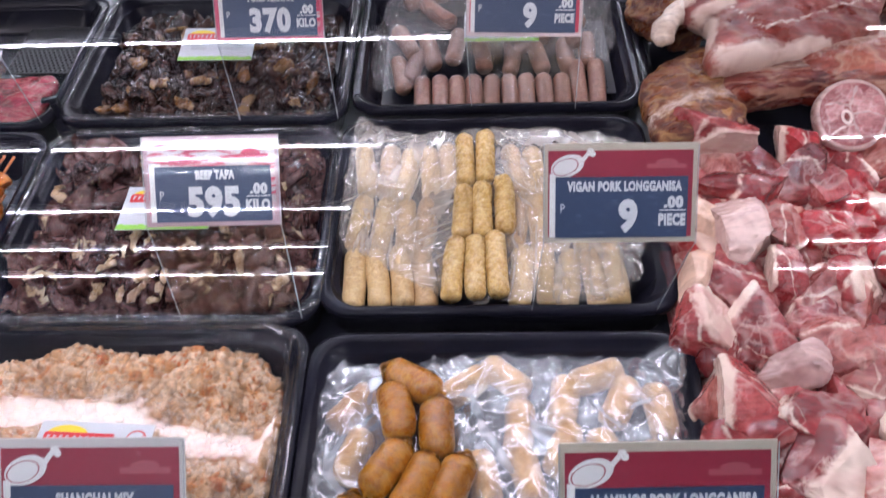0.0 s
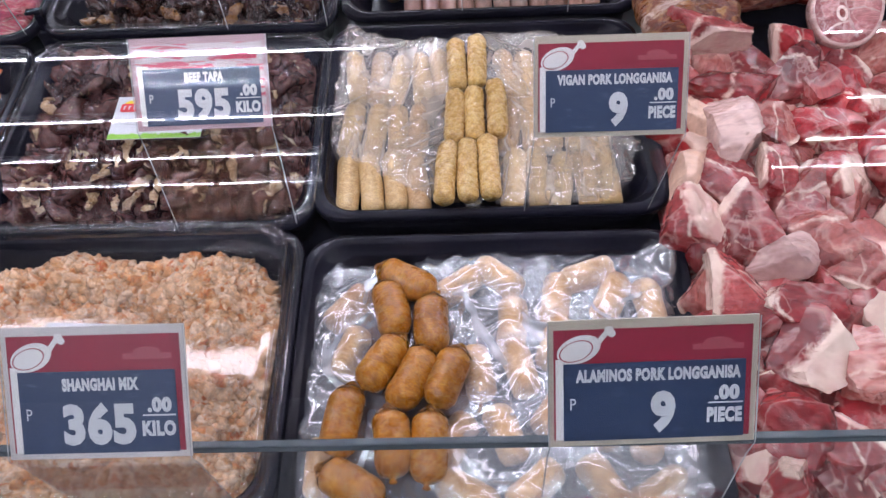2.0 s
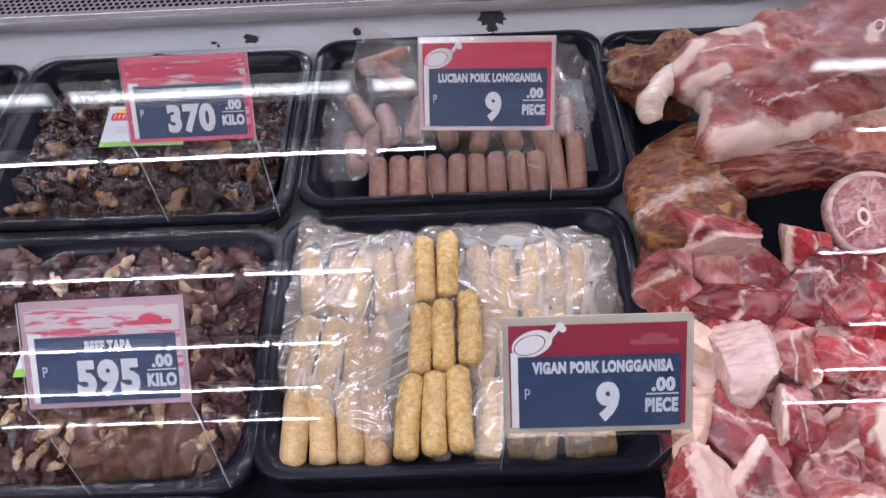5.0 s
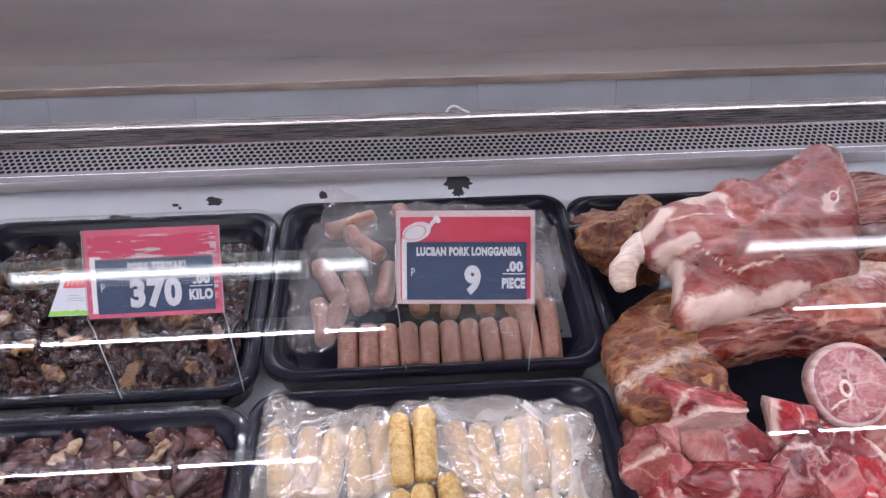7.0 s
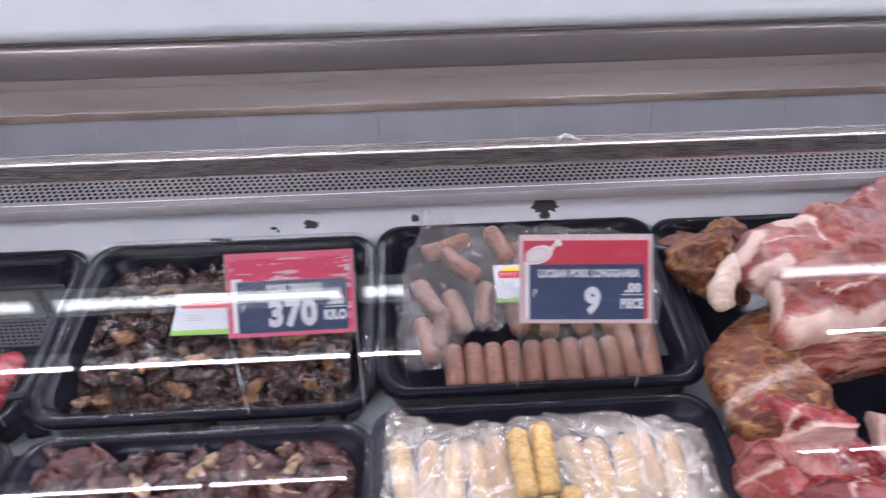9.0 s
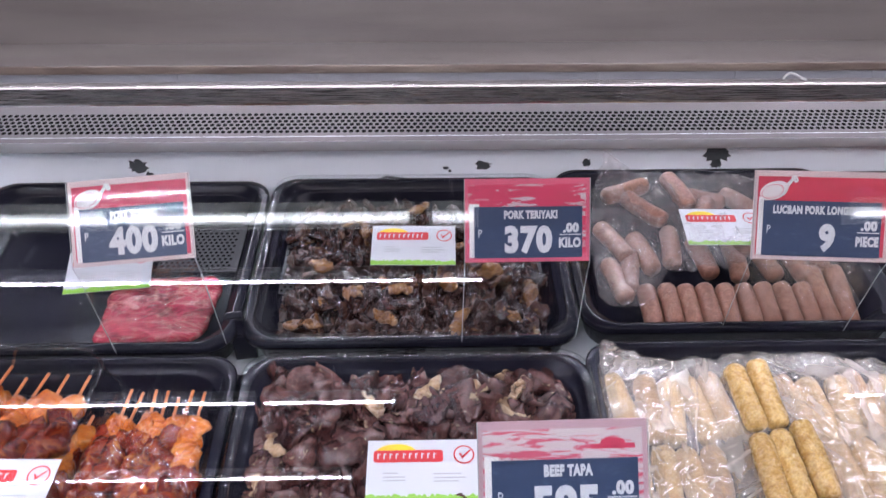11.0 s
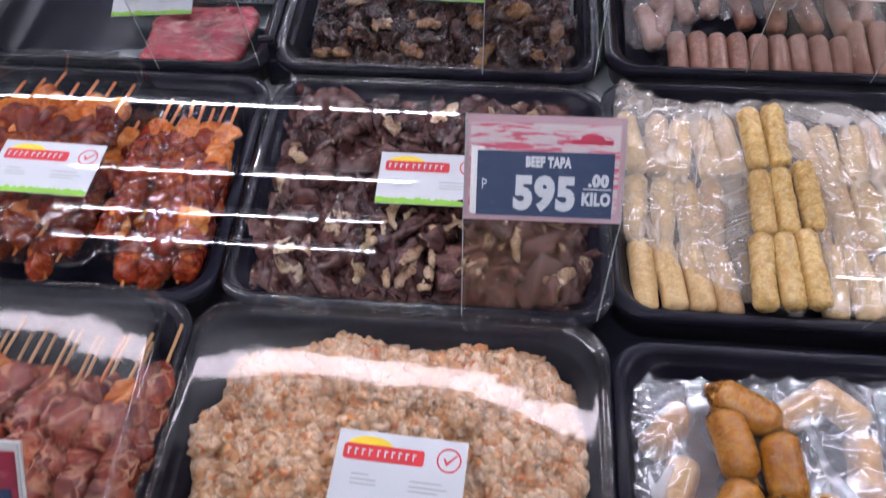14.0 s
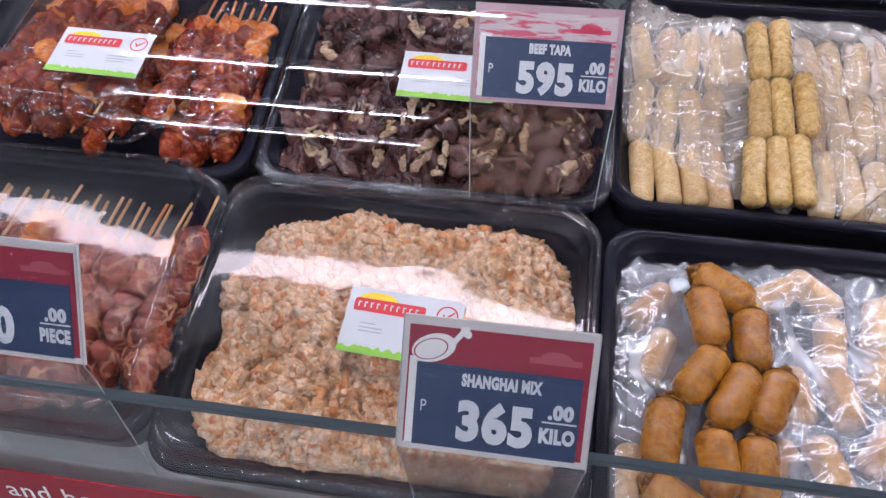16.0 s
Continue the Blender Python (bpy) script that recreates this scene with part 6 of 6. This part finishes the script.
def shank_slice(m):
    """A thick round slice: skin ring, meat face, bone with marrow."""
    ob = empty("shank_slice", m)
    tagged(ob, "round pork shank slice with skin ring and bone", "meat")
    r, t = 0.037, 0.026
    bm = bmesh.new()

    def ring(k, z):
        return [Vector((r * k * math.cos(a) * 0.92 * (1 + 0.03 * math.sin(3 * a)), r * k * math.sin(a) * (1 + 0.03 * math.cos(2 * a)), z)) for a in (2 * math.pi * i / 36 for i in range(36))]
    loft(bm, [ring(0.9, -t), ring(1.0, -t * 0.8), ring(1.02, -t * 0.3), ring(1.0, -0.0035), ring(0.97, -0.001), ring(0.90, 0.0)], cap_end=True, cap_start=True)
    part("skin_ring", bm, M_FAT, ob)
    bm = bmesh.new()
    loft(bm, [ring(0.89, 0.0001), ring(0.86, 0.0012), ring(0.5, 0.0018), ring(0.2, 0.0018)], cap_end=True)
    part("meat_face", bm, M_SLICE, ob)
    for pts, wide in (([(0.004, 0.028), (-0.003, 0.008), (0.001, -0.010), (0.008, -0.027)], 0.0016), ([(-0.003, 0.008), (-0.015, 0.012), (-0.026, 0.010)], 0.0013), ([(0.001, -0.010), (-0.012, -0.014), (-0.020, -0.020)], 0.0013), ([(0.0, 0.0), (0.014, 0.002), (0.028, -0.004)], 0.0011)):
        bm = bmesh.new()
        rows = []
        for k in range(4 * len(pts) - 3):
            i, f = min(k // 4, len(pts) - 2), k / 4 - min(k // 4, len(pts) - 2)
            p, q = Vector(pts[i]), Vector(pts[i + 1])
            c, d = p.lerp(q, f), (q - p).normalized()
            side = Vector((-d.y, d.x)) * wide * (0.8 + 0.5 * math.sin(k * 2.3))
            rows.append([bm.verts.new((c.x + g * side.x, c.y + g * side.y, 0.0021 + 0.0003 * (1 - abs(g)))) for g in (-1, 0, 1)])
        for p, q in zip(rows, rows[1:]):
            for g in (0, 1):
                bm.faces.new((p[g], p[g + 1], q[g + 1], q[g]))
        part("fat_seam", bm, M_FAT, ob)
    part("bone", raised(disc(-0.006, -0.003, 0.0052, 0.0078, 24, 0.2), 0.0026), M_BONE, ob, smooth=False)
    part("marrow", raised(disc(-0.006, -0.003, 0.0026, 0.0045, 20, 0.2), 0.0030), M_PORK_PALE, ob, smooth=False)
    return ob


shank_slice(on_deck(0.384, 0.204, 0.050, 0) @ Matrix.Rotation(radians(38), 4, "X") @ Matrix.Rotation(radians(-10), 4, "Y"))

# ---- flaked patches on the back panel, string, red strip ----
def patch(x, z, w, h, seed):
    r = random.Random(seed)
    pts = []
    for i in range(22):
        a = 2 * math.pi * i / 22
        k = 0.55 + 0.5 * r.random()
        pts.append((w * k * math.cos(a), h * k * math.sin(a)))
    ob = part("flaked_patch", flat(pts, 0.0), M_STAIN, smooth=False)
    ob.matrix_basis = Matrix.Translation((x, 1.1035, z)) @ Matrix.Rotation(radians(90), 4, "X")
    ob.parent = case
    ob.matrix_parent_inverse = case.matrix_basis.inverted()
    return tagged(ob, "dark patch where the enamel flaked off")


for x, z, w, h in ((0.079, 1.111, 0.016, 0.011), (0.079, 1.098, 0.007, 0.006), (0.060, 1.121, 0.005, 0.002), (-0.215, 1.098, 0.009, 0.006), (-0.208, 1.119, 0.012, 0.0018), (-0.262, 1.095, 0.004, 0.002), (-0.257, 1.091, 0.002, 0.002), (-0.330, 1.080, 0.013, 0.005), (-0.085, 1.100, 0.005, 0.005), (-0.645, 1.10, 0.012, 0.008), (-0.630, 1.085, 0.007, 0.008)):
    patch(x, z, w * 1.3, h * 1.25, int(abs(x) * 1000))

strip = empty("red_strip", Matrix.Translation((-0.15, 0.291, 0.799)))
tagged(strip, "red printed strip with white letters along the riser", "sign")
part("board", box_bm(-1.44, 1.44, -0.001, 0.0006, -0.033, 0.036, 0.0003), M_RED, strip, smooth=False)
letters = words("and be", 0.026, -0.3735, 0.005, 1.0, 0.0002, span=0.067)
bmesh.ops.transform(letters, matrix=Matrix.Translation((0, -0.0015, 0)) @ Matrix.Rotation(radians(90), 4, "X"), verts=letters.verts)
part("letters", letters, M_PAPER, strip, smooth=False)
string = bpy.data.curves.new("string_bit", "CURVE")
string.dimensions, string.bevel_depth, string.bevel_resolution = "3D", 0.0011, 2
sp = string.splines.new("NURBS")
sp.points.add(4)
for p, co in zip(sp.points, ((-0.010, 0, 0.002), (-0.006, 0.002, 0.008), (0.001, 0, 0.007), (0.006, -0.003, 0.003), (0.011, -0.002, 0.0015))):
    p.co = (*co, 1)
sp.use_endpoint_u = True
string.materials.append(M_PAPER)
bit = new("string_bit", string)
bit.matrix_basis = Matrix.Translation((0.062, 0.897, 1.2378))
tagged(bit, "short bit of white string on the steel rail", "string")


# ---- black clips in the gaps between the rear trays ----
def tray_clip(u, s, turn):
    """A small moulded clip: foot, upright and a hooked tongue."""
    ob = empty("tray_clip", on_deck(u, s, -0.004, turn))
    tagged(ob, "small black plastic clip between the trays", "clip", group="tray clips")
    part("foot", box_bm(-0.011, 0.011, -0.007, 0.007, -0.0405, -0.006, 0.0015), M_BLACK, ob)
    part("upright", box_bm(-0.004, 0.004, -0.006, 0.006, -0.0055, 0.016, 0.0012), M_BLACK, ob)
    part("tongue", box_bm(-0.013, 0.004, -0.0045, 0.0045, 0.0163, 0.0195, 0.001), M_BLACK, ob)
    return ob


tray_clip(0.207, 0.470, 0)
tray_clip(-0.4715, 0.296, 8)


# ---- perforated inserts in the rear trays ----
M_INSERT = mat("dark_grey_insert", (0.055, 0.055, 0.06), 0.45, spec=0.2)


def insert(u, s, w, d, h):
    """A dark drainer sheet; its staggered round holes are discs painted as dark as their shade."""
    ob = empty("drainer_insert", on_deck(u, s, h))
    tagged(ob, "dark grey perforated drainer insert in the tray", "insert", group="perforated drainers")
    part("sheet", plate(-w / 2, w / 2, -d / 2, d / 2, -0.0015, 0.0), M_INSERT, ob, smooth=False)
    nx, ny = int(w / 0.0062), int(d / 0.0056)
    # the sheet is unbroken: near-black discs paint the shade of each hole
    part("holes", raised(merge(*[disc(-w / 2 + 0.003 + (i + 0.5 * (j % 2)) * 0.0062, -d / 2 + 0.003 + j * 0.0056, 0.0019, 0.0019, 6) for j in range(ny) for i in range(nx - 1)]), 0.0006), M_HOLE_SHADE, ob, smooth=False)
    return ob


insert(-0.545, 0.455, 0.090, 0.100, -0.0300)
insert(0.150, 0.420, 0.060, 0.150, -0.0300)
insert(-0.422, 0.440, 0.050, 0.150, -0.0250)
insert(-0.184, 0.450, 0.050, 0.130, -0.0250)
